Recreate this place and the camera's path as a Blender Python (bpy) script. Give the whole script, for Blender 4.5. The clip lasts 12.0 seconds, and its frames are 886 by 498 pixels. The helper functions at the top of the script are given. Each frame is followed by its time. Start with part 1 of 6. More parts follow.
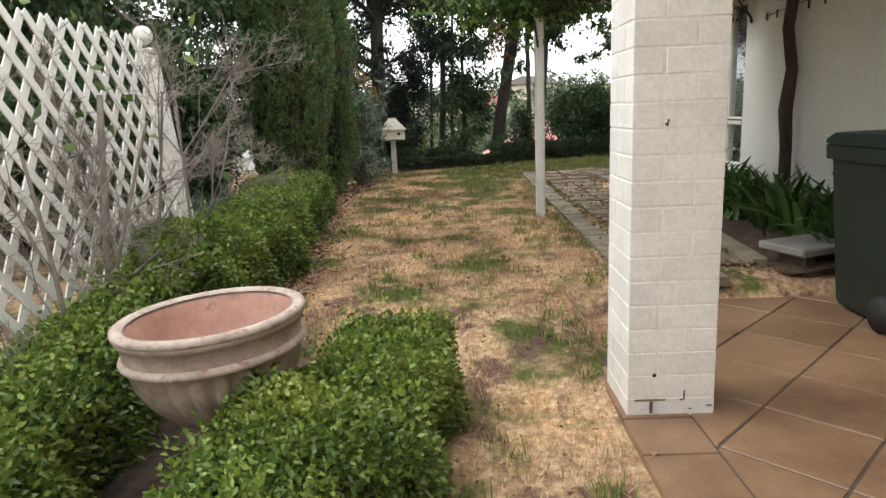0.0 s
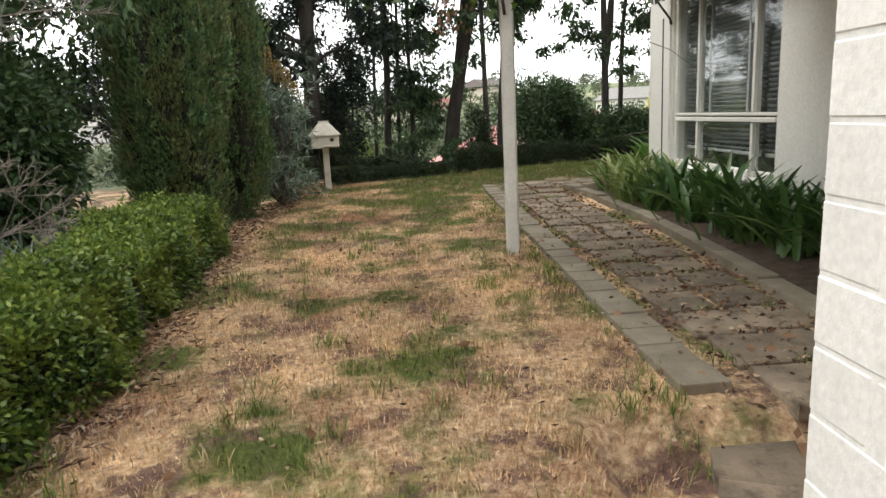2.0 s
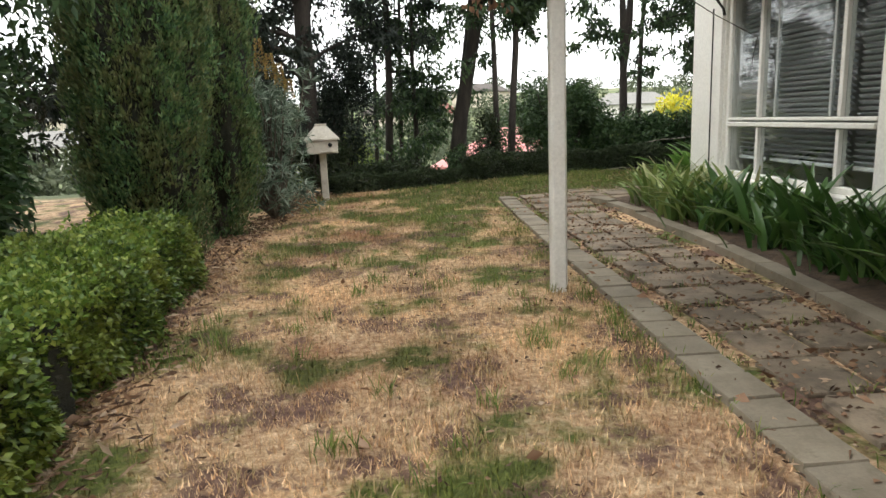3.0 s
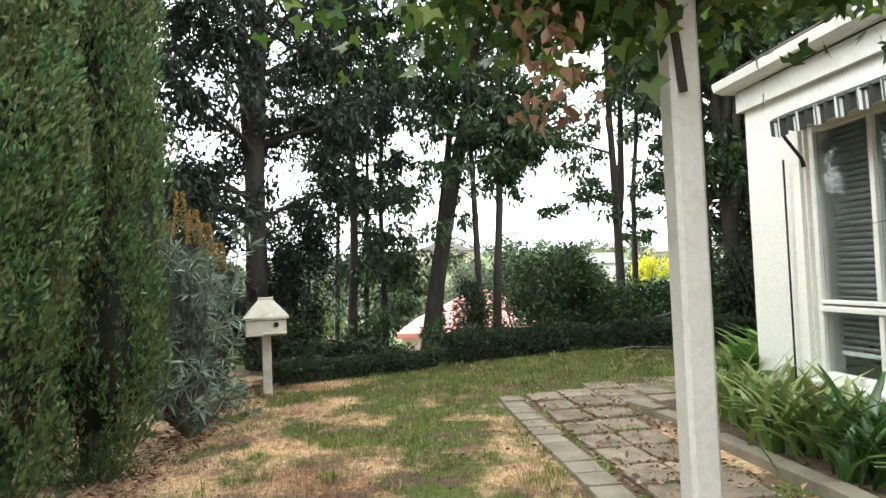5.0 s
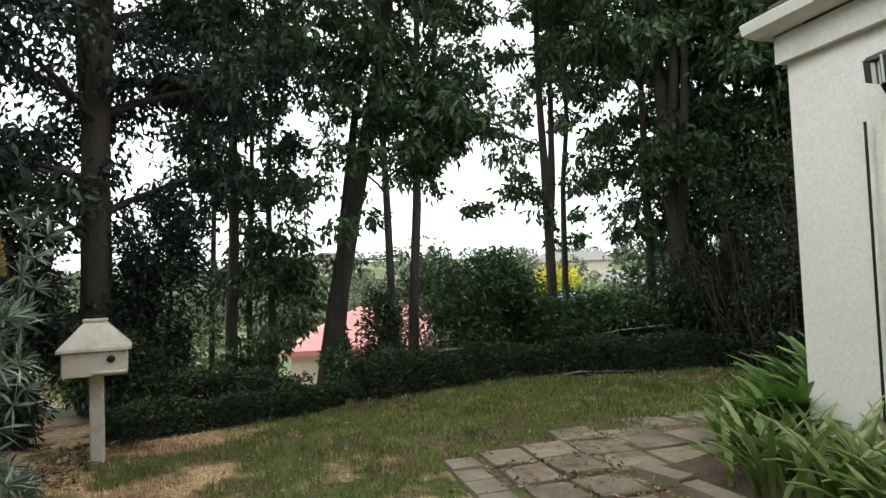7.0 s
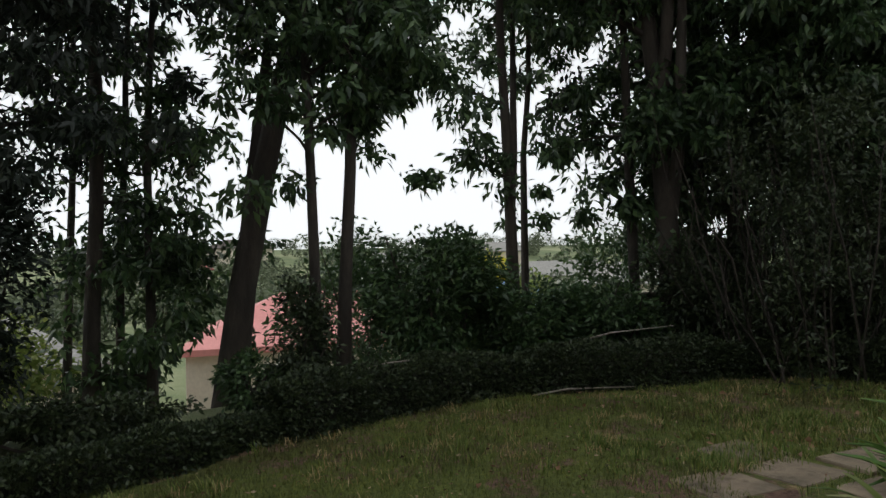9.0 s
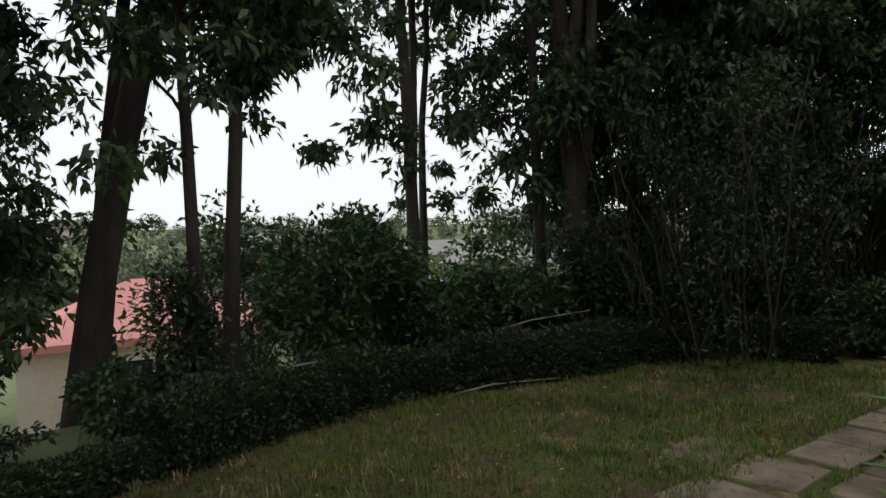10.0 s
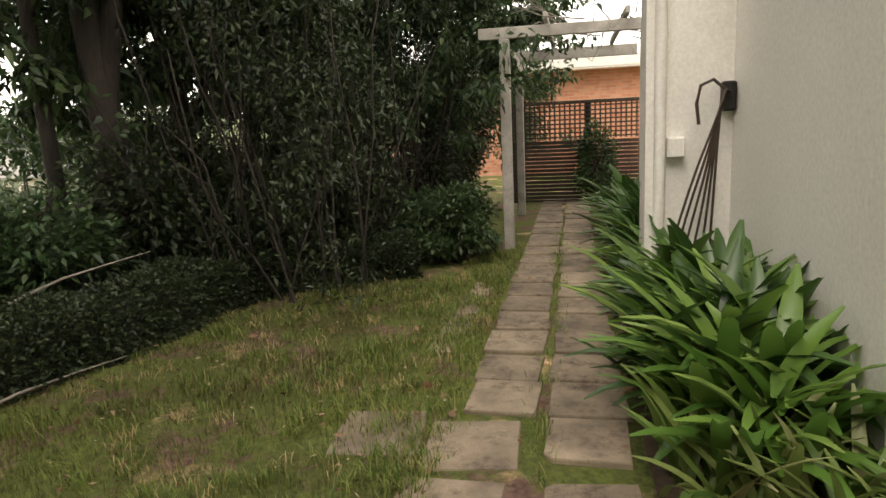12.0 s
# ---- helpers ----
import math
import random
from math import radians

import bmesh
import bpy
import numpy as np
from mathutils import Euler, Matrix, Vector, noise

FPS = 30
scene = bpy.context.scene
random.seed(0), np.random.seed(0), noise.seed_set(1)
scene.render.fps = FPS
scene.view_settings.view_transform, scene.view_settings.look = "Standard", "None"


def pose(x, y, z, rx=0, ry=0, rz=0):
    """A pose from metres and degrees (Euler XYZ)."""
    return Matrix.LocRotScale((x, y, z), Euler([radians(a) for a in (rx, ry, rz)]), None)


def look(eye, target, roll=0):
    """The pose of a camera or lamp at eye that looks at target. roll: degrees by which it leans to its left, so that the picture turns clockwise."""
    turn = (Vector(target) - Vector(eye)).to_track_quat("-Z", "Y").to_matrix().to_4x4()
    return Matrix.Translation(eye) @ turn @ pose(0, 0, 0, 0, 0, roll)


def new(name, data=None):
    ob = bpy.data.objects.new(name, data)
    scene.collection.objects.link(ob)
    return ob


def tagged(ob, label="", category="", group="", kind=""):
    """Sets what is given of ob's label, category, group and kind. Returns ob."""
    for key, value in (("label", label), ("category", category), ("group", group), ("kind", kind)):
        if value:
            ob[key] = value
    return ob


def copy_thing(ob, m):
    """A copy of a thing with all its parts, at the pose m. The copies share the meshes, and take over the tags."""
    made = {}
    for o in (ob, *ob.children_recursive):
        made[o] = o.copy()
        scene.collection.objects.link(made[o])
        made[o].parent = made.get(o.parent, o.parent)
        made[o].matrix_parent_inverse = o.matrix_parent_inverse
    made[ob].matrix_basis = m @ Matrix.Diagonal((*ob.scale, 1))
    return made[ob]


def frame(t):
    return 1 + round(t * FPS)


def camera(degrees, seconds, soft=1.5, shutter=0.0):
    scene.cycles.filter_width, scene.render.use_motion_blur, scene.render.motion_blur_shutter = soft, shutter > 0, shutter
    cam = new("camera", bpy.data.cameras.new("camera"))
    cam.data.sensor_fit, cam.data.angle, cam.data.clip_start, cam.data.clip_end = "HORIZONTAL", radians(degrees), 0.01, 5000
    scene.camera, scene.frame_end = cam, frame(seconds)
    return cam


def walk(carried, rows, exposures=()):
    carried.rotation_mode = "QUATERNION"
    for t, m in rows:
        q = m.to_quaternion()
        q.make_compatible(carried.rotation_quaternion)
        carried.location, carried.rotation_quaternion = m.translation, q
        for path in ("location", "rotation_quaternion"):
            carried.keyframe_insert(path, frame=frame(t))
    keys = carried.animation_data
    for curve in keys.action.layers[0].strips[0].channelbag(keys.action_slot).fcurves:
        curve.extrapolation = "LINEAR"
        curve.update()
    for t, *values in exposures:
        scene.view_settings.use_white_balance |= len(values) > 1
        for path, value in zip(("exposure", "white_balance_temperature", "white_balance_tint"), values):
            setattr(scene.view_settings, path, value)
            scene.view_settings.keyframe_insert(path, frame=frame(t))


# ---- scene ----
cam = camera(68.4, 12.0)
PATH = [
    (0, (0.066, 0.548, 1.117), (0.02, 2.504, 0.704), -2.4),
    (0.5, (0.108, 0.963, 1.1), (0.129, 2.918, 0.676), -2.7),
    (1, (0.103, 1.496, 1.101), (0.158, 3.451, 0.683), -3.0),
    (1.5, (0.185, 2.03, 1.085), (0.257, 3.984, 0.664), -3.1),
    (2, (0.203, 2.535, 1.054), (0.291, 4.491, 0.647), -3.0),
    (2.5, (0.193, 3.04, 1.043), (0.28, 4.995, 0.628), -2.8),
    (2.7, (0.138, 3.239, 1.042), (0.231, 5.195, 0.635), -2.7),
    (4.3, (-0.037, 4.776, 1.169), (0.122, 6.761, 0.986), -2.1),
    (4.5, (0.004, 4.991, 1.2), (0.17, 6.983, 1.163), -2.0),
    (5, (0.014, 5.474, 1.21), (0.255, 7.458, 1.286), -2.3),
    (5.5, (-0.021, 5.96, 1.209), (0.298, 7.931, 1.316), -2.3),
    (6, (0.002, 6.428, 1.192), (0.416, 8.382, 1.303), -2.4),
    (6.5, (0.002, 6.85, 1.211), (0.483, 8.788, 1.314), -2.3),
    (7, (0.021, 7.328, 1.22), (0.597, 9.241, 1.313), -2.3),
    (7.2, (0.065, 7.506, 1.208), (0.687, 9.405, 1.299), -2.3),
    (8.8, (0.329, 9.135, 1.182), (1.135, 10.964, 1.249), -1.5),
    (9, (0.302, 9.292, 1.213), (1.131, 11.112, 1.265), -1.8),
    (9.5, (0.291, 9.662, 1.221), (1.306, 11.385, 1.231), -2.1),
    (10, (0.251, 10.106, 1.262), (1.445, 11.71, 1.238), -2.2),
    (10.4, (0.337, 10.412, 1.199), (1.6, 11.96, 1.121), -2.1),
    (10.5, (0.358, 10.486, 1.223), (1.662, 11.995, 1.076), -2.6),
    (10.8, (0.487, 10.676, 1.237), (1.932, 12.034, 0.976), -2.1),
    (11, (0.575, 10.851, 1.253), (2.129, 12.077, 0.968), -2.6),
    (11.5, (0.797, 11.126, 1.303), (2.572, 11.981, 0.96), -2.8),
    (11.6, (0.856, 11.167, 1.299), (2.682, 11.907, 0.953), -2.8),
    (12, (1.035, 11.311, 1.315), (2.961, 11.706, 0.947), -2.7),
]
EXPOSURES = [(0.0, 0.05, 6300, 9), (2.5, 0.05, 6400, 9), (4.5, 0.68, 6150, 4), (5.5, 0.58, 6150, 4), (6.5, 0.06, 6150, 4), (7.2, -0.3, 6150, 5), (9.0, -1.15, 6200, 8),
             (10.5, -1.2, 6350, 10), (11.1, -1.22, 6800, 12), (11.5, -0.8, 7200, 13), (12.0, 0.15, 7300, 13)]
walk(cam, [(t, look(eye, target, roll)) for t, eye, target, roll in PATH], EXPOSURES)

# world, sun, exposure
SUN_ELEV, SUN_AZ = 48.0, 292.0
world = bpy.data.worlds.new("overcast_sky")
scene.world = world
world.use_nodes = True
wn, wl = world.node_tree.nodes, world.node_tree.links
wn.clear()
sky = wn.new("ShaderNodeTexSky")
sky.sky_type, sky.sun_disc = "NISHITA", False
sky.sun_elevation, sky.sun_rotation = radians(SUN_ELEV), radians(SUN_AZ)
sky.air_density, sky.dust_density, sky.ozone_density = 1.0, 2.0, 1.0
cloud = wn.new("ShaderNodeHueSaturation")
cloud.inputs["Saturation"].default_value = 0.18
bg = wn.new("ShaderNodeBackground")
bg.inputs["Strength"].default_value = 0.15
wout = wn.new("ShaderNodeOutputWorld")
wl.new(sky.outputs[0], cloud.inputs["Color"])
# a thick even cloud layer over the clear sky
layer = wn.new("ShaderNodeMix")
layer.data_type = "RGBA"
layer.inputs["Factor"].default_value = 0.85
layer.inputs["B"].default_value = (17.1, 17.0, 16.8, 1)
wl.new(cloud.outputs[0], layer.inputs["A"])
wl.new(layer.outputs["Result"], bg.inputs["Color"])
wl.new(bg.outputs[0], wout.inputs["Surface"])
sun = new("sun", bpy.data.lights.new("sun", "SUN"))
sun.data.energy, sun.data.angle, sun.data.color = 2.4, radians(40), (1.0, 0.96, 0.9)
az, el = radians(SUN_AZ), radians(SUN_ELEV)
sun.matrix_world = look((math.sin(az) * 50, math.cos(az) * 50, 60), (math.sin(az) * 50 - math.sin(az) * math.cos(el), math.cos(az) * 50 - math.cos(az) * math.cos(el), 60 - math.sin(el)))

# ---- small building kit ----
rng = np.random.default_rng(7)


def part(name, bm, material, parent=None, label=""):
    me = bpy.data.meshes.new(name)
    bm.normal_update()
    bm.to_mesh(me)
    bm.free()
    me.materials.append(material)
    ob = new(name, me)
    ob.parent = parent
    if label:
        ob["label"] = label
    return ob


def np_part(name, verts, quads, tris, material, parent=None, label="", smooth=False):
    """A mesh straight from arrays: verts (n, 3), quads (m, 4), tris (k, 3)."""
    me = bpy.data.meshes.new(name)
    verts = np.asarray(verts, np.float32).reshape(-1, 3)
    quads = np.asarray(quads, np.int32).reshape(-1, 4)
    tris = np.asarray(tris, np.int32).reshape(-1, 3)
    me.vertices.add(len(verts))
    me.vertices.foreach_set("co", verts.ravel())
    me.loops.add(quads.size + tris.size)
    me.loops.foreach_set("vertex_index", np.r_[quads.ravel(), tris.ravel()].astype(np.int32))
    me.polygons.add(len(quads) + len(tris))
    starts = np.r_[np.arange(len(quads)) * 4, quads.size + np.arange(len(tris)) * 3].astype(np.int32)
    me.polygons.foreach_set("loop_start", starts)
    me.update(calc_edges=True)
    me.validate()
    if smooth:
        me.shade_smooth()
    me.materials.append(material)
    ob = new(name, me)
    ob.parent = parent
    if label:
        ob["label"] = label
    return ob


def piece(name, mesh, parent, m):
    ob = new(name, mesh)
    ob.parent = parent
    ob.matrix_basis = m
    return ob


def thing(name, label, category, at=(0, 0, 0), group="", kind=""):
    ob = new(name)
    ob.empty_display_size = 0.1
    ob.location = at
    return tagged(ob, label, category, group, kind)


def box(bm, x0, x1, y0, y1, z0, z1, bevel=0.0):
    vs = [bm.verts.new((x, y, z)) for z in (z0, z1) for x, y in ((x0, y0), (x1, y0), (x1, y1), (x0, y1))]
    fs = [bm.faces.new([vs[i] for i in f]) for f in ((3, 2, 1, 0), (4, 5, 6, 7), (0, 1, 5, 4), (1, 2, 6, 5), (2, 3, 7, 6), (3, 0, 4, 7))]
    if bevel:
        bmesh.ops.bevel(bm, geom=list({e for f in fs for e in f.edges}), offset=bevel, segments=1, affect="EDGES", profile=0.7)
    return bm


def one_box(x0, x1, y0, y1, z0, z1, bevel=0.0):
    return box(bmesh.new(), x0, x1, y0, y1, z0, z1, bevel)


def mesh_of(bm, name, material):
    me = bpy.data.meshes.new(name)
    bm.normal_update()
    bm.to_mesh(me)
    bm.free()
    me.materials.append(material)
    return me


def lathe(profile, segments=48, flutes=0, depth=0.0, lo=0.0, hi=0.0, top=True, bottom=True):
    """A turned body from (radius, height) pairs, with optional flutes between two heights."""
    bm = bmesh.new()
    rings = []
    for r, z in profile:
        ring = []
        for i in range(segments):
            a = 2 * math.pi * i / segments
            k = 1.0
            if flutes and lo < z < hi:
                k = 1 - depth * abs(math.cos(flutes * a / 2)) ** 6
            ring.append(bm.verts.new((r * k * math.cos(a), r * k * math.sin(a), z)))
        rings.append(ring)
    for a, b in zip(rings, rings[1:]):
        for i in range(segments):
            bm.faces.new((a[i], a[(i + 1) % segments], b[(i + 1) % segments], b[i]))
    if bottom:
        bm.faces.new(list(reversed(rings[0])))
    if top:
        bm.faces.new(rings[-1])
    for f in bm.faces:
        f.smooth = True
    return bm


class Tubes:
    """Collects tapered round limbs into one mesh."""

    def __init__(self, sides=6):
        self.v, self.q, self.n, self.sides = [], [], 0, sides

    def add(self, points, radii):
        points = np.asarray(points, float)
        k = len(points)
        tang = np.gradient(points, axis=0)
        tang /= np.linalg.norm(tang, axis=1)[:, None] + 1e-9
        ref = np.where(np.abs(tang[:, 2:3]) > 0.9, [[1.0, 0, 0]], [[0, 0, 1.0]])
        u = np.cross(tang, ref)
        u /= np.linalg.norm(u, axis=1)[:, None] + 1e-9
        w = np.cross(tang, u)
        a = np.arange(self.sides) * 2 * np.pi / self.sides
        r = np.broadcast_to(np.asarray(radii, float), (k,))[:, None, None]
        ring = points[:, None] + r * (u[:, None] * np.cos(a)[None, :, None] + w[:, None] * np.sin(a)[None, :, None])
        self.v.append(ring.reshape(-1, 3))
        i = np.arange(k - 1)[:, None] * self.sides
        j = np.arange(self.sides)[None]
        jn = (j + 1) % self.sides
        self.q.append((np.stack([i + j, i + jn, i + self.sides + jn, i + self.sides + j], -1) + self.n).reshape(-1, 4))
        self.n += k * self.sides

    def done(self, name, material, parent=None, label=""):
        return np_part(name, np.concatenate(self.v), np.concatenate(self.q), [], material, parent, label, smooth=True)


def unit(v):
    return v / (np.linalg.norm(v, axis=-1, keepdims=True) + 1e-9)


def leaf_arrays(pos, axis, length, width, fold=0.35, droop=0.15):
    """Folded pointed leaves: five corners and three faces each."""
    n = len(pos)
    axis = unit(axis)
    side = unit(np.cross(axis, rng.normal(size=(n, 3))))
    up = np.cross(side, axis)
    L, W = np.broadcast_to(length, (n,))[:, None], np.broadcast_to(width, (n,))[:, None]
    base = pos
    tip = pos + axis * L - np.array([0, 0, 1.0]) * L * droop
    mid = pos + axis * L * 0.45
    left = mid + side * W * 0.5 + up * W * fold * 0.5
    right = mid - side * W * 0.5 + up * W * fold * 0.5
    v = np.stack([base, right, tip, left], 1).reshape(-1, 3)
    i = np.arange(n)[:, None] * 4
    t = np.concatenate([i + [0, 1, 2], i + [0, 2, 3]])
    return v, t


def leaves(name, pos, axis, length, width, material, parent=None, label="", fold=0.35, droop=0.15):
    v, t = leaf_arrays(np.asarray(pos), np.asarray(axis), length, width, fold, droop)
    return np_part(name, v, [], t, material, parent, label)


def lobed(pos, main, across, size):
    """Five-pointed leaves as flat fans round the stalk, slightly cupped."""
    nrm = np.cross(main, across)
    ring = []
    for ang_, rad_, lift_ in ((-2.3, 0.55, 0.1), (-1.35, 1.0, 0.12), (-0.75, 0.55, 0.0), (0.0, 1.35, -0.15), (0.75, 0.55, 0.0), (1.35, 1.0, 0.12), (2.3, 0.55, 0.1)):
        ring.append(pos + (main * math.cos(ang_) + across * math.sin(ang_)) * (size * rad_)[:, None] + nrm * (size * lift_)[:, None])
    v = np.stack([pos] + ring, 1).reshape(-1, 3)
    i = np.arange(len(pos))[:, None] * 8
    return v, np.concatenate([i + [0, j, j + 1] for j in range(1, 7)])


def strap_arrays(base, heading, length, width, rise, bend, segs=6, vee=0.25):
    """Arching strap leaves: heading in the ground plane, rise is the starting slope in radians, bend how far it arches over."""
    n = len(base)
    s = np.linspace(0, 1, segs + 1)
    ang = rise[:, None] - bend[:, None] * s[None]
    step = (length / segs)[:, None]
    h = np.concatenate([np.zeros((n, 1)), np.cumsum(np.cos(ang[:, :-1]) * step, 1)], 1)
    z = np.concatenate([np.zeros((n, 1)), np.cumsum(np.sin(ang[:, :-1]) * step, 1)], 1)
    d = np.stack([np.cos(heading), np.sin(heading), np.zeros(n)], 1)
    side = np.stack([-np.sin(heading), np.cos(heading), np.zeros(n)], 1)
    c = base[:, None] + d[:, None] * h[..., None] + np.array([0, 0, 1.0]) * z[..., None]
    w = width[:, None] * np.clip(np.sin(np.pi * (0.12 + 0.86 * s)) ** 0.6, 0.02, 1)[None]
    lift = np.array([0, 0, 1.0]) * (w * vee)[..., None]
    a = c + side[:, None] * w[..., None] * 0.5 + lift
    b = c - side[:, None] * w[..., None] * 0.5 + lift
    v = np.stack([a, c, b], 2).reshape(-1, 3)
    k = (segs + 1) * 3
    i = (np.arange(n)[:, None] * k + np.arange(segs)[None] * 3).reshape(-1, 1)
    q = np.concatenate([i + [0, 1, 4, 3], i + [1, 2, 5, 4]])
    return v, q


def smooth01(a, b, x):
    t = np.clip((np.asarray(x, float) - a) / (b - a), 0, 1)
    return t * t * (3 - 2 * t)


def wave(x, y, s):
    return (np.sin(x * 1.7 * s + 1.3) * np.cos(y * 1.3 * s - 0.4) + np.sin((x + y) * 2.9 * s + 2.1) * 0.5 + np.cos((x - 1.6 * y) * 4.1 * s) * 0.3) / 1.8


def ground_z(x, y):
    """Height of the ground: a level garden, a bank falling away behind the end hedge and to the west, hills far off."""
    x, y = np.asarray(x, float), np.asarray(y, float)
    near = -0.13 * (1 - smooth01(2.8, 4.7, y)) + 0.06 * smooth01(9, 11.5, y) * smooth01(-1, 3, x)
    near = near + 0.012 * wave(x, y, 1.0)
    under = smooth01(0.70, 0.80, x) * (1 - smooth01(4.45, 4.62, y))
    near = near * (1 - under) - 0.15 * under
    away = np.maximum(y - 14.75 - 0.05 * np.abs(x), -x - 6.5)
    drop = -3.3 * smooth01(0.0, 11.0, away)
    r = np.hypot(x, y - 8)
    turn = np.arctan2(x, y - 8)
    hill = smooth01(70, 190, r) * (8.2 + 2.2 * np.sin(turn * 5 + 0.6) + 3.0 * smooth01(0.2, 0.8, turn)) + smooth01(190, 1500, r) * 30
    return near * (1 - smooth01(0, 3, away)) + drop + hill

# ---- materials ----
def nodes_of(name):
    m = bpy.data.materials.new(name)
    m.use_nodes = True
    nt = m.node_tree
    nt.nodes.clear()
    out = nt.nodes.new("ShaderNodeOutputMaterial")
    bsdf = nt.nodes.new("ShaderNodeBsdfPrincipled")
    nt.links.new(bsdf.outputs[0], out.inputs["Surface"])
    return m, nt, bsdf, out


def tex(nt, scale, detail=5, rough=0.6, where="Object", stretch=None):
    co = nt.nodes.new("ShaderNodeTexCoord")
    src = co.outputs["Object" if where == "World" else where]
    if where == "World":
        src = nt.nodes.new("ShaderNodeNewGeometry").outputs["Position"]
    if stretch:
        mp = nt.nodes.new("ShaderNodeMapping")
        mp.inputs["Scale"].default_value = stretch
        nt.links.new(src, mp.inputs["Vector"])
        src = mp.outputs[0]
    n = nt.nodes.new("ShaderNodeTexNoise")
    n.inputs["Scale"].default_value = scale
    n.inputs["Detail"].default_value = detail
    n.inputs["Roughness"].default_value = rough
    nt.links.new(src, n.inputs["Vector"])
    return n.outputs["Fac"]


def ramp(nt, fac, stops):
    r = nt.nodes.new("ShaderNodeValToRGB")
    while len(r.color_ramp.elements) < len(stops):
        r.color_ramp.elements.new(0.5)
    for e, (p, c) in zip(r.color_ramp.elements, stops):
        e.position, e.color = p, (*c, 1) if len(c) == 3 else c
    nt.links.new(fac, r.inputs["Fac"])
    return r.outputs["Color"]


def blend(nt, fac, a, b, mode="MIX"):
    m = nt.nodes.new("ShaderNodeMix")
    m.data_type, m.blend_type = "RGBA", mode
    for sock, val in ((m.inputs["Factor"], fac), (m.inputs["A"], a), (m.inputs["B"], b)):
        if isinstance(val, (int, float)):
            sock.default_value = val
        elif isinstance(val, tuple):
            sock.default_value = (*val, 1)
        else:
            nt.links.new(val, sock)
    return m.outputs["Result"]


def bump(nt, bsdf, height, strength, distance):
    b = nt.nodes.new("ShaderNodeBump")
    b.inputs["Strength"].default_value, b.inputs["Distance"].default_value = strength, distance
    nt.links.new(height, b.inputs["Height"])
    nt.links.new(b.outputs[0], bsdf.inputs["Normal"])


def surface(name, dark, light, scale=3.0, rough=0.7, grain=60.0, relief=0.3, depth=0.004, stain=None, stain_at=(0.58, 0.72), each=0.0, metal=0.0, stretch=None, where="Object"):
    """A weathered surface: two tones over a broad noise, fine grain, optional stains, per-piece variation and relief."""
    m, nt, bsdf, _ = nodes_of(name)
    broad = tex(nt, scale, 6, 0.62, where, stretch)
    fine = tex(nt, grain, 4, 0.7, where, stretch)
    col = ramp(nt, broad, [(0.32, dark), (0.68, light)])
    col = blend(nt, 0.35, col, ramp(nt, fine, [(0.25, (0.55, 0.55, 0.55)), (0.75, (1.25, 1.25, 1.25))]), "MULTIPLY")
    if stain:
        col = blend(nt, ramp(nt, tex(nt, scale * 1.9, 8, 0.75, where), [(stain_at[0], (0, 0, 0)), (stain_at[1], (1, 1, 1))]), col, stain)
    if each:
        info = nt.nodes.new("ShaderNodeObjectInfo")
        col = blend(nt, 1.0, col, ramp(nt, info.outputs["Random"], [(0, (1 - each,) * 3), (1, (1 + each * 0.6,) * 3)]), "MULTIPLY")
    nt.links.new(col, bsdf.inputs["Base Color"])
    bsdf.inputs["Roughness"].default_value, bsdf.inputs["Metallic"].default_value = rough, metal
    if relief:
        bump(nt, bsdf, fine, relief, depth)
    return m


def foliage(name, tones, rough=0.5, glow=0.25, patch=None, patch_scale=1.0):
    """Leaves: each leaf its own tone, some light let through; patch mixes in a second tone by place."""
    m, nt, bsdf, out = nodes_of(name)
    geo = nt.nodes.new("ShaderNodeNewGeometry")
    n = len(tones)
    col = ramp(nt, geo.outputs["Random Per Island"], [(i / max(1, n - 1), c) for i, c in enumerate(tones)])
    if patch:
        col = blend(nt, ramp(nt, tex(nt, patch_scale, 4, 0.6, "World"), [(0.46, (0, 0, 0)), (0.62, (1, 1, 1))]), col, blend(nt, 0.5, col, patch))
    nt.links.new(col, bsdf.inputs["Base Color"])
    bsdf.inputs["Roughness"].default_value = rough
    tr = nt.nodes.new("ShaderNodeBsdfTranslucent")
    nt.links.new(col, tr.inputs["Color"])
    mx = nt.nodes.new("ShaderNodeMixShader")
    mx.inputs[0].default_value = glow
    nt.links.new(bsdf.outputs[0], mx.inputs[1])
    nt.links.new(tr.outputs[0], mx.inputs[2])
    nt.links.new(mx.outputs[0], out.inputs["Surface"])
    return m


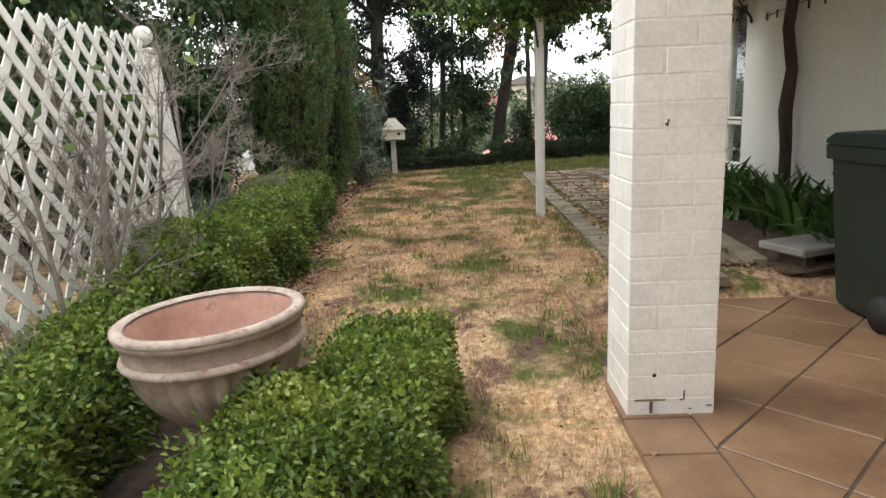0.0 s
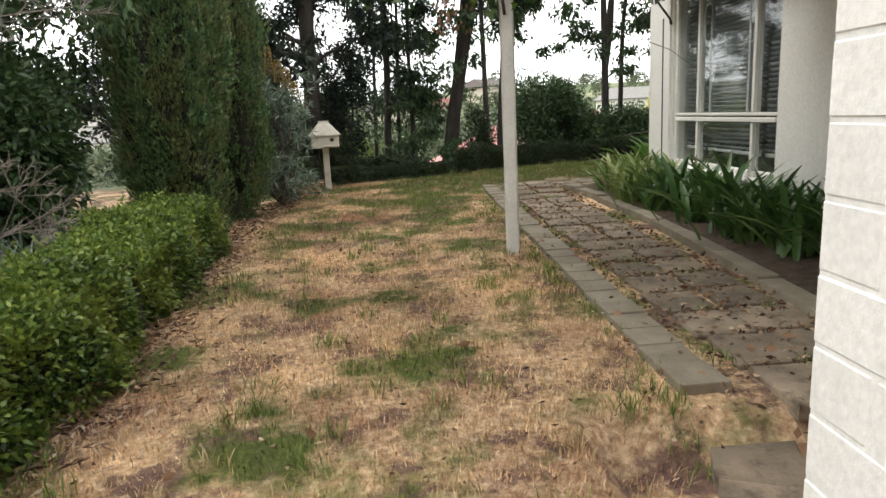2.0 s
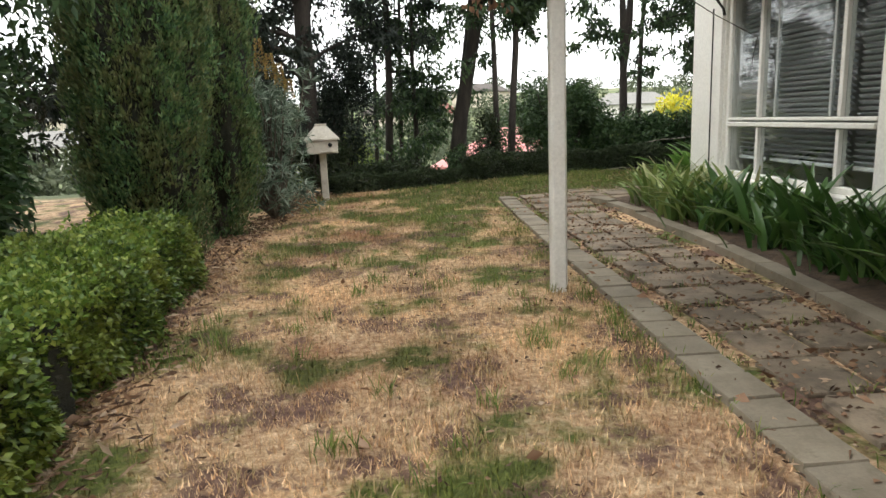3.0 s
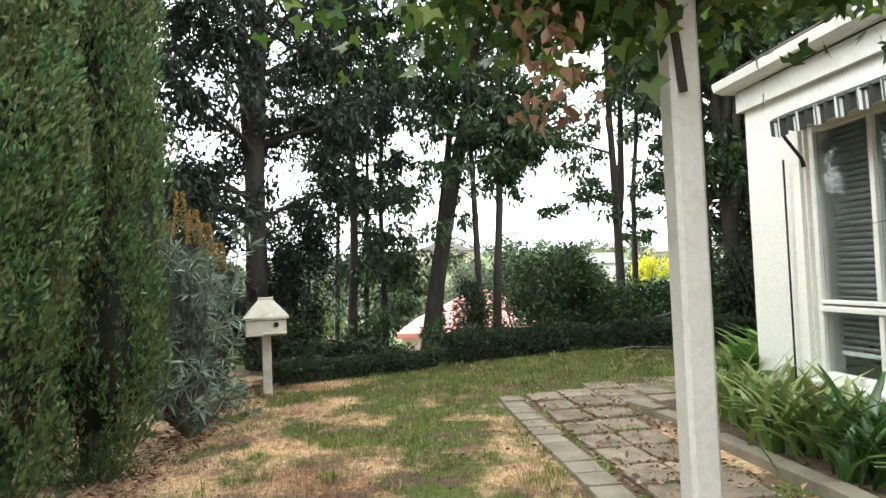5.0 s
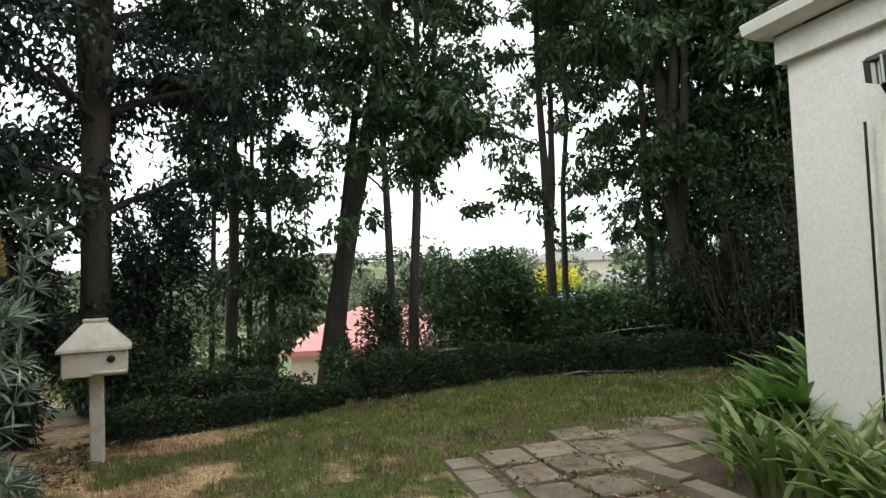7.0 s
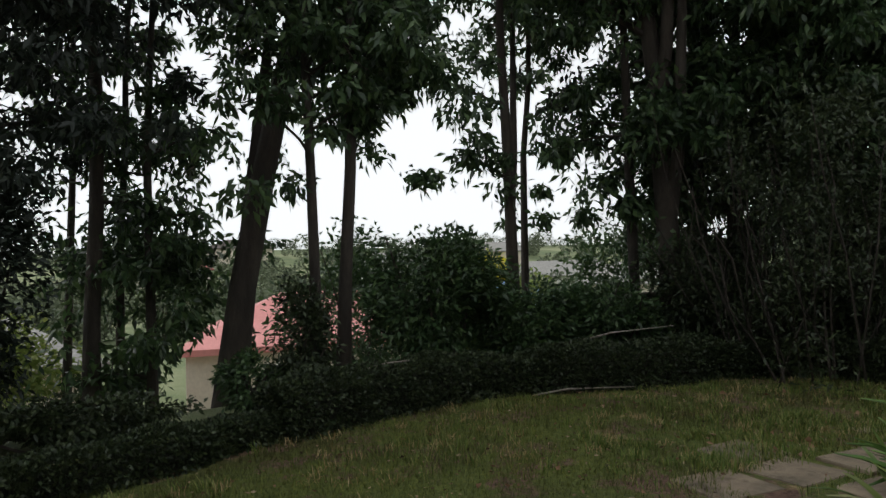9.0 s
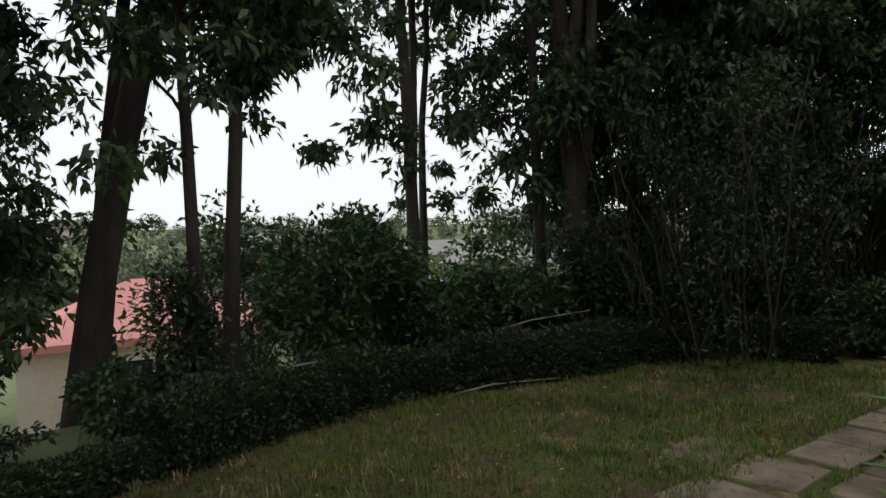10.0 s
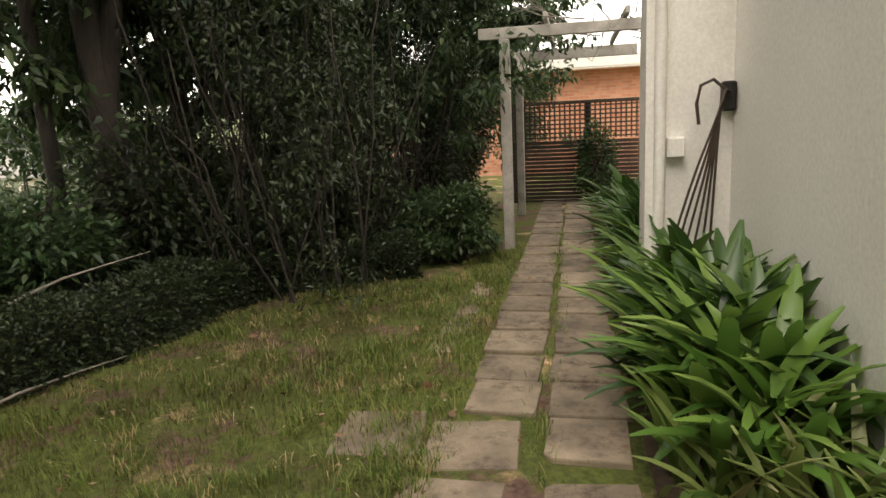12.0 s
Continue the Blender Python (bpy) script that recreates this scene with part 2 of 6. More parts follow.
def lawn_colour(nt):
    """Straw, green tufts and bare soil in patches, by place."""
    straw = ramp(nt, tex(nt, 26, 6, 0.75, "World"), [(0.30, (0.22, 0.125, 0.08)), (0.47, (0.52, 0.35, 0.205)), (0.66, (0.84, 0.67, 0.45))])
    green = ramp(nt, tex(nt, 30, 4, 0.7, "World"), [(0.3, (0.05, 0.075, 0.012)), (0.7, (0.16, 0.19, 0.04))])
    geo = nt.nodes.new("ShaderNodeNewGeometry")
    sep = nt.nodes.new("ShaderNodeSeparateXYZ")
    nt.links.new(geo.outputs["Position"], sep.inputs[0])
    # the strip along the end hedge stays green
    mp = nt.nodes.new("ShaderNodeMapRange")
    mp.inputs["From Min"].default_value, mp.inputs["From Max"].default_value = 7.2, 12.8
    mp.inputs["To Min"].default_value, mp.inputs["To Max"].default_value = 0.0, 0.21
    nt.links.new(sep.outputs["Y"], mp.inputs["Value"])
    mx = nt.nodes.new("ShaderNodeMapRange")
    mx.inputs["From Min"].default_value, mx.inputs["From Max"].default_value = -1.6, 0.8
    nt.links.new(sep.outputs["X"], mx.inputs["Value"])
    mul = nt.nodes.new("ShaderNodeMath")
    mul.operation = "MULTIPLY"
    nt.links.new(mp.outputs[0], mul.inputs[0])
    nt.links.new(mx.outputs[0], mul.inputs[1])
    add = nt.nodes.new("ShaderNodeMath")
    add.operation = "ADD"
    nt.links.new(tex(nt, 1.5, 6, 0.66, "World"), add.inputs[0])
    nt.links.new(mul.outputs[0], add.inputs[1])
    fac = ramp(nt, add.outputs[0], [(0.50, (0, 0, 0)), (0.60, (1, 1, 1))])
    col = blend(nt, fac, straw, green)
    # broad worn and bleached areas
    return blend(nt, 1.0, col, ramp(nt, tex(nt, 0.9, 5, 0.6, "World"), [(0.34, (0.70, 0.56, 0.50)), (0.48, (1.0, 0.97, 0.94)), (0.64, (1.25, 1.18, 1.08))]), "MULTIPLY")


def ground_material():
    m, nt, bsdf, _ = nodes_of("lawn_and_soil")
    col = lawn_colour(nt)
    soil = ramp(nt, tex(nt, 18, 6, 0.7, "World"), [(0.35, (0.085, 0.042, 0.034)), (0.65, (0.25, 0.145, 0.11))])
    col = blend(nt, ramp(nt, tex(nt, 2.3, 7, 0.7, "World"), [(0.51, (0, 0, 0)), (0.58, (0.95, 0.95, 0.95))]), col, soil)
    geo = nt.nodes.new("ShaderNodeNewGeometry")
    sep = nt.nodes.new("ShaderNodeSeparateXYZ")
    nt.links.new(geo.outputs["Position"], sep.inputs[0])
    far = nt.nodes.new("ShaderNodeMapRange")
    far.inputs["From Min"].default_value, far.inputs["From Max"].default_value = 14.3, 15.0
    nt.links.new(sep.outputs["Y"], far.inputs["Value"])
    scrub = ramp(nt, tex(nt, 0.09, 8, 0.7, "World"), [(0.3, (0.05, 0.07, 0.03)), (0.5, (0.12, 0.15, 0.06)), (0.7, (0.25, 0.25, 0.14))])
    col = blend(nt, far.outputs[0], col, scrub)
    nt.links.new(col, bsdf.inputs["Base Color"])
    bsdf.inputs["Roughness"].default_value = 0.95
    bump(nt, bsdf, tex(nt, 70, 6, 0.8, "World"), 0.8, 0.02)
    return m


def blade_material():
    m, nt, bsdf, out = nodes_of("grass_blades")
    geo = nt.nodes.new("ShaderNodeNewGeometry")
    col = blend(nt, 1.0, lawn_colour(nt), ramp(nt, geo.outputs["Random Per Island"], [(0, (0.6, 0.6, 0.6)), (1, (1.5, 1.45, 1.35))]), "MULTIPLY")
    nt.links.new(col, bsdf.inputs["Base Color"])
    bsdf.inputs["Roughness"].default_value = 0.7
    return m


def glass_material():
    m, nt, bsdf, _ = nodes_of("window_glass")
    bsdf.inputs["Base Color"].default_value = (0.9, 0.95, 0.95, 1)
    bsdf.inputs["Roughness"].default_value = 0.02
    bsdf.inputs["Transmission Weight"].default_value = 1.0
    bsdf.inputs["IOR"].default_value = 1.5
    return m


def stripe_material():
    m, nt, bsdf, _ = nodes_of("awning_stripes")
    geo = nt.nodes.new("ShaderNodeNewGeometry")
    sep = nt.nodes.new("ShaderNodeSeparateXYZ")
    nt.links.new(geo.outputs["Position"], sep.inputs[0])
    w = nt.nodes.new("ShaderNodeMath")
    w.operation = "MULTIPLY"
    w.inputs[1].default_value = 1 / 0.19
    nt.links.new(sep.outputs["Y"], w.inputs[0])
    f = nt.nodes.new("ShaderNodeMath")
    f.operation = "FRACT"
    nt.links.new(w.outputs[0], f.inputs[0])
    r = nt.nodes.new("ShaderNodeValToRGB")
    r.color_ramp.interpolation = "CONSTANT"
    stops = [(0, 0.035), (0.42, 0.6), (0.5, 0.09), (0.56, 0.65), (0.66, 0.08), (0.72, 0.6), (0.8, 0.035)]
    while len(r.color_ramp.elements) < len(stops):
        r.color_ramp.elements.new(0.5)
    for e, (p, c) in zip(r.color_ramp.elements, stops):
        e.position, e.color = p, (c, c, c * 0.97, 1)
    nt.links.new(f.outputs[0], r.inputs["Fac"])
    nt.links.new(r.outputs[0], bsdf.inputs["Base Color"])
    bsdf.inputs["Roughness"].default_value = 0.9
    return m


M_ground, M_blade, M_glass, M_awning = ground_material(), blade_material(), glass_material(), stripe_material()
M_render = surface("painted_render", (0.80, 0.775, 0.71), (0.87, 0.85, 0.795), 0.8, 0.75, 45, 0.16, 0.003, stain=(0.55, 0.50, 0.38), stain_at=(0.62, 0.86))
M_paint = surface("white_paint", (0.70, 0.68, 0.62), (0.82, 0.80, 0.75), 4, 0.55, 50, 0.2, 0.002, stain=(0.50, 0.47, 0.40), stain_at=(0.64, 0.85))
M_brickpaint = surface("painted_brick", (0.74, 0.72, 0.68), (0.84, 0.82, 0.785), 6, 0.6, 70, 0.55, 0.003, stain=(0.48, 0.44, 0.36), stain_at=(0.70, 0.86), each=0.05, where="World")
M_mortar = surface("painted_mortar", (0.50, 0.48, 0.43), (0.62, 0.60, 0.55), 8, 0.8, 90, 0.5, 0.003)
M_peel = surface("bare_mortar", (0.10, 0.09, 0.07), (0.22, 0.19, 0.15), 20, 0.9, 90, 0.5, 0.003)
M_tile = surface("terracotta_tile", (0.20, 0.112, 0.066), (0.37, 0.235, 0.135), 2.2, 0.45, 40, 0.25, 0.002, stain=(0.16, 0.10, 0.07), stain_at=(0.55, 0.75), each=0.16, where="World")
M_grout = surface("tile_grout_and_shaded_legs", (0.07, 0.05, 0.04), (0.14, 0.10, 0.08), 9, 0.9, 80, 0.4, 0.004)
M_paver = surface("concrete_paver", (0.14, 0.11, 0.079), (0.36, 0.283, 0.2), 3.4, 0.85, 90, 0.5, 0.003, stain=(0.085, 0.062, 0.042), stain_at=(0.50, 0.66), each=0.26, where="World")
M_kerb = surface("concrete_edging", (0.18, 0.15, 0.105), (0.31, 0.265, 0.20), 4.0, 0.85, 80, 0.5, 0.003, stain=(0.15, 0.13, 0.08), each=0.14, where="World")
M_urn = surface("weathered_urn", (0.22, 0.155, 0.115), (0.40, 0.31, 0.245), 9, 0.85, 70, 0.6, 0.004, stain=(0.16, 0.15, 0.08), stain_at=(0.55, 0.72))
M_urn_rim = surface("worn_urn_rim", (0.36, 0.28, 0.23), (0.56, 0.47, 0.40), 11, 0.85, 70, 0.6, 0.004, stain=(0.26, 0.13, 0.10), stain_at=(0.54, 0.66))
M_residue = surface("damp_residue", (0.14, 0.05, 0.03), (0.26, 0.11, 0.07), 14, 0.45, 60, 0.4, 0.003, stain=(0.08, 0.05, 0.035))
M_urn_in = surface("urn_inside", (0.40, 0.22, 0.17), (0.55, 0.33, 0.26), 7, 0.9, 60, 0.4, 0.003, stain=(0.22, 0.12, 0.09))
# soil darkened to carry the black shadow under the urn
M_dirt = surface("shade_dark_soil", (0.03, 0.02, 0.014), (0.10, 0.065, 0.045), 14, 0.95, 60, 0.9, 0.02)
M_litter = surface("leaf_litter_soil", (0.05, 0.033, 0.022), (0.15, 0.10, 0.065), 11, 0.95, 50, 0.9, 0.02, where="World")
M_bark = surface("dark_bark", (0.028, 0.023, 0.019), (0.075, 0.06, 0.048), 5, 0.9, 40, 0.9, 0.02, stretch=(1, 1, 0.25))
M_bark2 = surface("grey_bark", (0.07, 0.055, 0.042), (0.19, 0.155, 0.12), 5, 0.9, 40, 0.8, 0.015, stretch=(1, 1, 0.25))
M_twig = surface("grey_twigs", (0.16, 0.135, 0.115), (0.36, 0.315, 0.275), 8, 0.9, 60, 0.4, 0.004)
M_vinewood = surface("vine_wood", (0.03, 0.02, 0.015), (0.09, 0.06, 0.045), 6, 0.9, 50, 0.9, 0.02, stretch=(1, 1, 0.3))
# near black: the shade inside hedges and cypresses is put into this colour
M_core = surface("shaded_inner_twigs", (0.008, 0.010, 0.005), (0.03, 0.03, 0.016), 12, 0.95, 60, 0.9, 0.02)
M_bin = surface("green_bin_plastic", (0.012, 0.022, 0.018), (0.02, 0.034, 0.028), 3, 0.45, 120, 0.1, 0.001)
M_rubber = surface("black_rubber", (0.012, 0.012, 0.012), (0.03, 0.03, 0.03), 6, 0.7, 80, 0.2, 0.002)
M_stone = surface("grey_stone_slab", (0.17, 0.165, 0.15), (0.29, 0.28, 0.26), 5, 0.8, 60, 0.4, 0.003)
M_metal = surface("dark_metal", (0.02, 0.02, 0.02), (0.06, 0.055, 0.05), 8, 0.5, 80, 0.2, 0.001, metal=0.6)
M_blind = surface("grey_blind", (0.40, 0.41, 0.40), (0.50, 0.51, 0.50), 3, 0.45, 60, 0.05, 0.001)
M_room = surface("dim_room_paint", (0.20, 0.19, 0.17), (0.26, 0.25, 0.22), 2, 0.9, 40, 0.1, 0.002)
M_roof = surface("grey_roof_tile", (0.06, 0.05, 0.045), (0.14, 0.12, 0.105), 5, 0.9, 40, 0.6, 0.01, each=0.2)
M_oldpaint = surface("weathered_white_paint", (0.36, 0.335, 0.29), (0.60, 0.57, 0.51), 5.0, 0.8, 60, 0.5, 0.003, stain=(0.20, 0.17, 0.13), stain_at=(0.54, 0.70))
M_darkbark = surface("dark_twig_bark", (0.03, 0.024, 0.02), (0.075, 0.06, 0.05), 9, 0.9, 60, 0.4, 0.004)
M_redroof = surface("pink_red_roof", (0.47, 0.17, 0.155), (0.60, 0.25, 0.23), 0.6, 0.7, 12, 0.3, 0.01)
M_redroof2 = surface("dark_red_roof", (0.15, 0.05, 0.04), (0.24, 0.085, 0.065), 0.8, 0.8, 12, 0.3, 0.01)
M_cream = surface("cream_wall", (0.55, 0.48, 0.38), (0.66, 0.60, 0.50), 0.7, 0.8, 12, 0.2, 0.01)
M_orange = surface("orange_brick", (0.42, 0.17, 0.09), (0.56, 0.26, 0.15), 1.5, 0.85, 12, 0.3, 0.006, each=0.2)
def brick_wall_material():
    m, nt, bsdf, _ = nodes_of("orange_brickwork")
    co = nt.nodes.new("ShaderNodeTexCoord")
    mp = nt.nodes.new("ShaderNodeMapping")
    mp.inputs["Rotation"].default_value = (math.pi / 2, 0, 0)
    nt.links.new(co.outputs["Object"], mp.inputs["Vector"])
    b = nt.nodes.new("ShaderNodeTexBrick")
    b.inputs["Color1"].default_value, b.inputs["Color2"].default_value, b.inputs["Mortar"].default_value = (0.50, 0.20, 0.11, 1), (0.60, 0.29, 0.17, 1), (0.42, 0.33, 0.26, 1)
    b.inputs["Scale"].default_value, b.inputs["Brick Width"].default_value, b.inputs["Row Height"].default_value, b.inputs["Mortar Size"].default_value = 1.0, 0.24, 0.086, 0.008
    nt.links.new(mp.outputs[0], b.inputs["Vector"])
    nt.links.new(blend(nt, 0.4, b.outputs["Color"], ramp(nt, tex(nt, 6, 5), [(0.3, (0.6, 0.6, 0.6)), (0.7, (1.2, 1.2, 1.2))]), "MULTIPLY"), bsdf.inputs["Base Color"])
    bsdf.inputs["Roughness"].default_value = 0.85
    return m


M_brickwork = brick_wall_material()
M_fence = surface("dark_fence_timber", (0.03, 0.024, 0.018), (0.075, 0.06, 0.045), 4, 0.9, 40, 0.6, 0.006, each=0.25, stretch=(1, 1, 0.2))
M_blue = surface("blue_sheet", (0.16, 0.32, 0.62), (0.26, 0.45, 0.75), 0.8, 0.6, 10, 0.1, 0.01)
M_bird = surface("weathered_birdhouse", (0.45, 0.40, 0.32), (0.66, 0.61, 0.52), 5, 0.85, 50, 0.5, 0.004, stain=(0.25, 0.20, 0.14))
M_black = surface("dark_hole", (0.004, 0.004, 0.004), (0.01, 0.01, 0.01), 5, 0.9, 40, 0.0)
M_hose = surface("brown_hose", (0.035, 0.022, 0.015), (0.085, 0.055, 0.04), 8, 0.6, 60, 0.2, 0.002)

L_box = foliage("box_leaves", [(0.028, 0.062, 0.012), (0.07, 0.125, 0.022), (0.13, 0.205, 0.036), (0.24, 0.32, 0.065)], 0.36, 0.22, patch=(0.34, 0.38, 0.07), patch_scale=3.6)
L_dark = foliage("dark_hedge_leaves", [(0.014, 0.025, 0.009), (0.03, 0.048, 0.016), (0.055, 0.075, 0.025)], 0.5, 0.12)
L_cyp = foliage("cypress_sprays", [(0.03, 0.07, 0.03), (0.06, 0.128, 0.045), (0.105, 0.195, 0.062), (0.17, 0.235, 0.08)], 0.6, 0.22, patch=(0.20, 0.16, 0.06), patch_scale=4.5)
L_tree = foliage("tree_leaves", [(0.02, 0.042, 0.017), (0.037, 0.072, 0.027), (0.06, 0.108, 0.038), (0.105, 0.16, 0.06)], 0.4, 0.32)
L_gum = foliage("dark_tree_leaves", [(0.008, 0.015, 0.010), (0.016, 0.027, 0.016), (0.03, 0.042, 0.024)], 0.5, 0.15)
L_shrub = foliage("shrub_leaves", [(0.025, 0.055, 0.018), (0.045, 0.09, 0.03), (0.085, 0.14, 0.045)], 0.42, 0.22)
L_strap = foliage("strap_leaves", [(0.03, 0.07, 0.018), (0.055, 0.12, 0.028), (0.08, 0.155, 0.035), (0.12, 0.20, 0.048)], 0.32, 0.25)
L_straplight = foliage("pale_strap_leaves", [(0.06, 0.12, 0.025), (0.13, 0.20, 0.045), (0.24, 0.29, 0.09), (0.42, 0.40, 0.22)], 0.4, 0.25)
L_strapbright = foliage("bright_strap_leaves", [(0.06, 0.14, 0.025), (0.11, 0.22, 0.04), (0.18, 0.30, 0.06), (0.27, 0.38, 0.10)], 0.32, 0.3)
L_silver = foliage("silver_leaves", [(0.05, 0.085, 0.05), (0.12, 0.17, 0.11), (0.20, 0.26, 0.19), (0.34, 0.40, 0.32)], 0.6, 0.15)
L_vine = foliage("vine_leaves", [(0.03, 0.065, 0.014), (0.05, 0.105, 0.02), (0.09, 0.16, 0.03), (0.20, 0.27, 0.055)], 0.45, 0.4)
L_dead = foliage("dead_leaves", [(0.16, 0.085, 0.045), (0.30, 0.17, 0.10), (0.42, 0.28, 0.19)], 0.8, 0.2)
L_shoot = foliage("fresh_box_shoots", [(0.08, 0.15, 0.025), (0.18, 0.27, 0.045), (0.34, 0.40, 0.08)], 0.4, 0.3)
L_litter = foliage("bark_crumbs", [(0.05, 0.03, 0.02), (0.13, 0.075, 0.045), (0.28, 0.17, 0.10), (0.50, 0.38, 0.27)], 0.9, 0.0)
L_yellow = foliage("yellow_flower_tree", [(0.55, 0.48, 0.02), (0.75, 0.68, 0.05), (0.35, 0.38, 0.04)], 0.6, 0.3)
L_spike = foliage("banksia_spikes", [(0.26, 0.17, 0.05), (0.40, 0.30, 0.08), (0.30, 0.15, 0.07)], 0.8, 0.1)
# paler, greyer tones: the distance haze is part of the leaf colour
L_far = foliage("hazed_far_leaves", [(0.06, 0.075, 0.045), (0.10, 0.125, 0.07), (0.16, 0.18, 0.11)], 0.8, 0.1)
L_lime = foliage("pale_green_shrub", [(0.12, 0.18, 0.03), (0.20, 0.27, 0.06), (0.30, 0.34, 0.10)], 0.6, 0.3)

# ---- ground ----
def spread(lo, a, b, hi, step):
    """Grid lines: even between a and b, ever wider out to lo and hi."""
    inner = list(np.arange(a, b, step))
    out, d, v = [], step, inner[-1]
    while v < hi:
        d *= 1.18
        v += d
        out.append(v)
    low, d, v = [], step, inner[0]
    while v > lo:
        d *= 1.18
        v -= d
        low.append(v)
    return np.array(low[::-1] + inner + out)


gx, gy = spread(-2200, -4.5, 9, 2200, 0.13), spread(-400, -1, 17, 3500, 0.13)
X, Y = np.meshgrid(gx, gy)
Z = ground_z(X, Y)
nx, ny = len(gx), len(gy)
idx = np.arange(nx * ny).reshape(ny, nx)
ground = np_part("ground", np.stack([X, Y, Z], -1), np.stack([idx[:-1, :-1], idx[:-1, 1:], idx[1:, 1:], idx[1:, :-1]], -1).reshape(-1, 4), [], M_ground, smooth=True)
tagged(ground, "dry patchy lawn running on to a falling bank", "ground", kind="structure")

# ---- house shell ----
WX, WY, TOP = 3.117, 10.38, 2.53          # west face, north face, wall top
W0, W1, SILL, HEAD = 7.62, 9.70, 0.38, 2.14   # the window opening


def wall(name, label, boxes, material=None):
    bm = bmesh.new()
    for b in boxes:
        box(bm, *b)
    return tagged(part(name, bm, material or M_render), label, "wall", kind="structure")


wall("wall_west", "cream painted rendered house wall", [
    (WX, WX + 0.22, -6.0, W0, -0.3, TOP), (WX, WX + 0.22, W1, WY, -0.3, TOP),
    (WX, WX + 0.22, W0, W1, -0.3, SILL), (WX, WX + 0.22, W0, W1, HEAD, TOP)])
wall("wall_north", "cream painted rendered side wall of the house", [(WX + 0.22, 10.9, WY - 0.22, WY, -0.3, TOP)])
wall("wall_projection", "cream rendered pier stepping out beside the path", [(5.23, 5.55, WY + 0.002, 10.88, -0.3, TOP + 0.35)])
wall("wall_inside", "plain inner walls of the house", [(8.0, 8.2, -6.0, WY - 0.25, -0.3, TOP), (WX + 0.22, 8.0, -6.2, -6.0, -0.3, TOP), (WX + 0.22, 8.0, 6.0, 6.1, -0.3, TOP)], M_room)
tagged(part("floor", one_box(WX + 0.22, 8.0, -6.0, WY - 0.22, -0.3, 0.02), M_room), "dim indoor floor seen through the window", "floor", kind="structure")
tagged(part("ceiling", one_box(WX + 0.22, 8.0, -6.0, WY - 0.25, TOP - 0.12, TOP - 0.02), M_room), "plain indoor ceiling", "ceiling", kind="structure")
# pale render return beside the window
wall("trim_window_reveal", "cream rendered band beside the window", [(WX - 0.03, WX - 0.002, W1 + 0.02, W1 + 0.10, -0.2, HEAD)])

# frieze, gutter and hipped roof
wall("trim_frieze", "cream frieze board under the eaves", [(WX - 0.045, WX - 0.002, -6.0, WY + 0.045, TOP - 0.11, TOP + 0.05), (WX, 5.21, WY + 0.002, WY + 0.045, TOP - 0.11, TOP + 0.05)], M_paint)


def gutter(name, pts, label):
    prof = [(0.0, 0.0), (-0.07, 0.0), (-0.115, 0.035), (-0.125, 0.10), (-0.11, 0.11), (-0.10, 0.10), (0.0, 0.10)]
    bm = bmesh.new()
    rings = []
    for (x, y, ox, oy) in pts:
        rings.append([bm.verts.new((x - ox * u, y - oy * u, TOP + 0.06 + v)) for u, v in prof])
    for a, b in zip(rings, rings[1:]):
        for i in range(len(prof)):
            j = (i + 1) % len(prof)
            bm.faces.new((a[i], b[i], b[j], a[j]))
    bm.faces.new(rings[0])
    bm.faces.new(list(reversed(rings[-1])))
    bmesh.ops.recalc_face_normals(bm, faces=bm.faces[:])
    return tagged(part(name, bm, M_paint), label, "gutter", kind="structure")


gutter("trim_gutter", [(WX - 0.05, -6.0, -1, 0), (WX - 0.05, WY + 0.05, -1, 1), (5.19, WY + 0.05, 0, 1)], "white moulded gutter along the eaves")
bm = bmesh.new()
a0, a1 = (WX - 0.12, -6.2, TOP + 0.16), (WX - 0.12, WY + 0.12, TOP + 0.16)
b0, b1 = (8.6, -6.2, TOP + 0.16), (8.6, WY + 0.12, TOP + 0.16)
r0, r1 = (5.95, -4.2, TOP + 1.35), (5.95, WY - 2.5, TOP + 1.35)
vs = [bm.verts.new(p) for p in (a0, a1, b0, b1, r0, r1)]
for f in ((0, 1, 5, 4), (1, 3, 5), (3, 2, 4, 5), (2, 0, 4), (0, 2, 3, 1)):
    bm.faces.new([vs[i] for i in f])
roof = tagged(part("roof", bm, M_roof), "grey tiled hipped roof", "roof", kind="structure")
tile_bm = box(bmesh.new(), -0.15, 0.15, -0.2, 0.2, 0.0, 0.035, 0.008)
tile_me = mesh_of(tile_bm, "roof_tile", M_roof)
slope = math.atan2(1.19, 2.79)
for row in range(4):
    for k in range(22):
        y = WY + 0.0 - 0.16 - k * 0.302 - (row % 2) * 0.15 - row * 0.36
        if y < 3.5:
            continue
        piece("roof_tile", tile_me, roof, Matrix.Translation((WX + 0.06 + row * 0.33, y, TOP + 0.175 + (0.06 + 0.12 + row * 0.33) * math.tan(slope) - 0.0)) @ Euler((0, -slope, 0)).to_matrix().to_4x4() @ Euler((0, 0, math.pi / 2)).to_matrix().to_4x4())

# porch roof over the patio
tagged(part("ceiling_porch", one_box(0.55, WX - 0.05, -6.0, 3.55, 2.36, 2.50), M_paint), "plain white porch ceiling", "ceiling", kind="structure")
wall("wall_behind", "plain rendered wall closing the yard behind", [(-3.2, WX, -6.2, -6.0, -0.4, 2.9)])

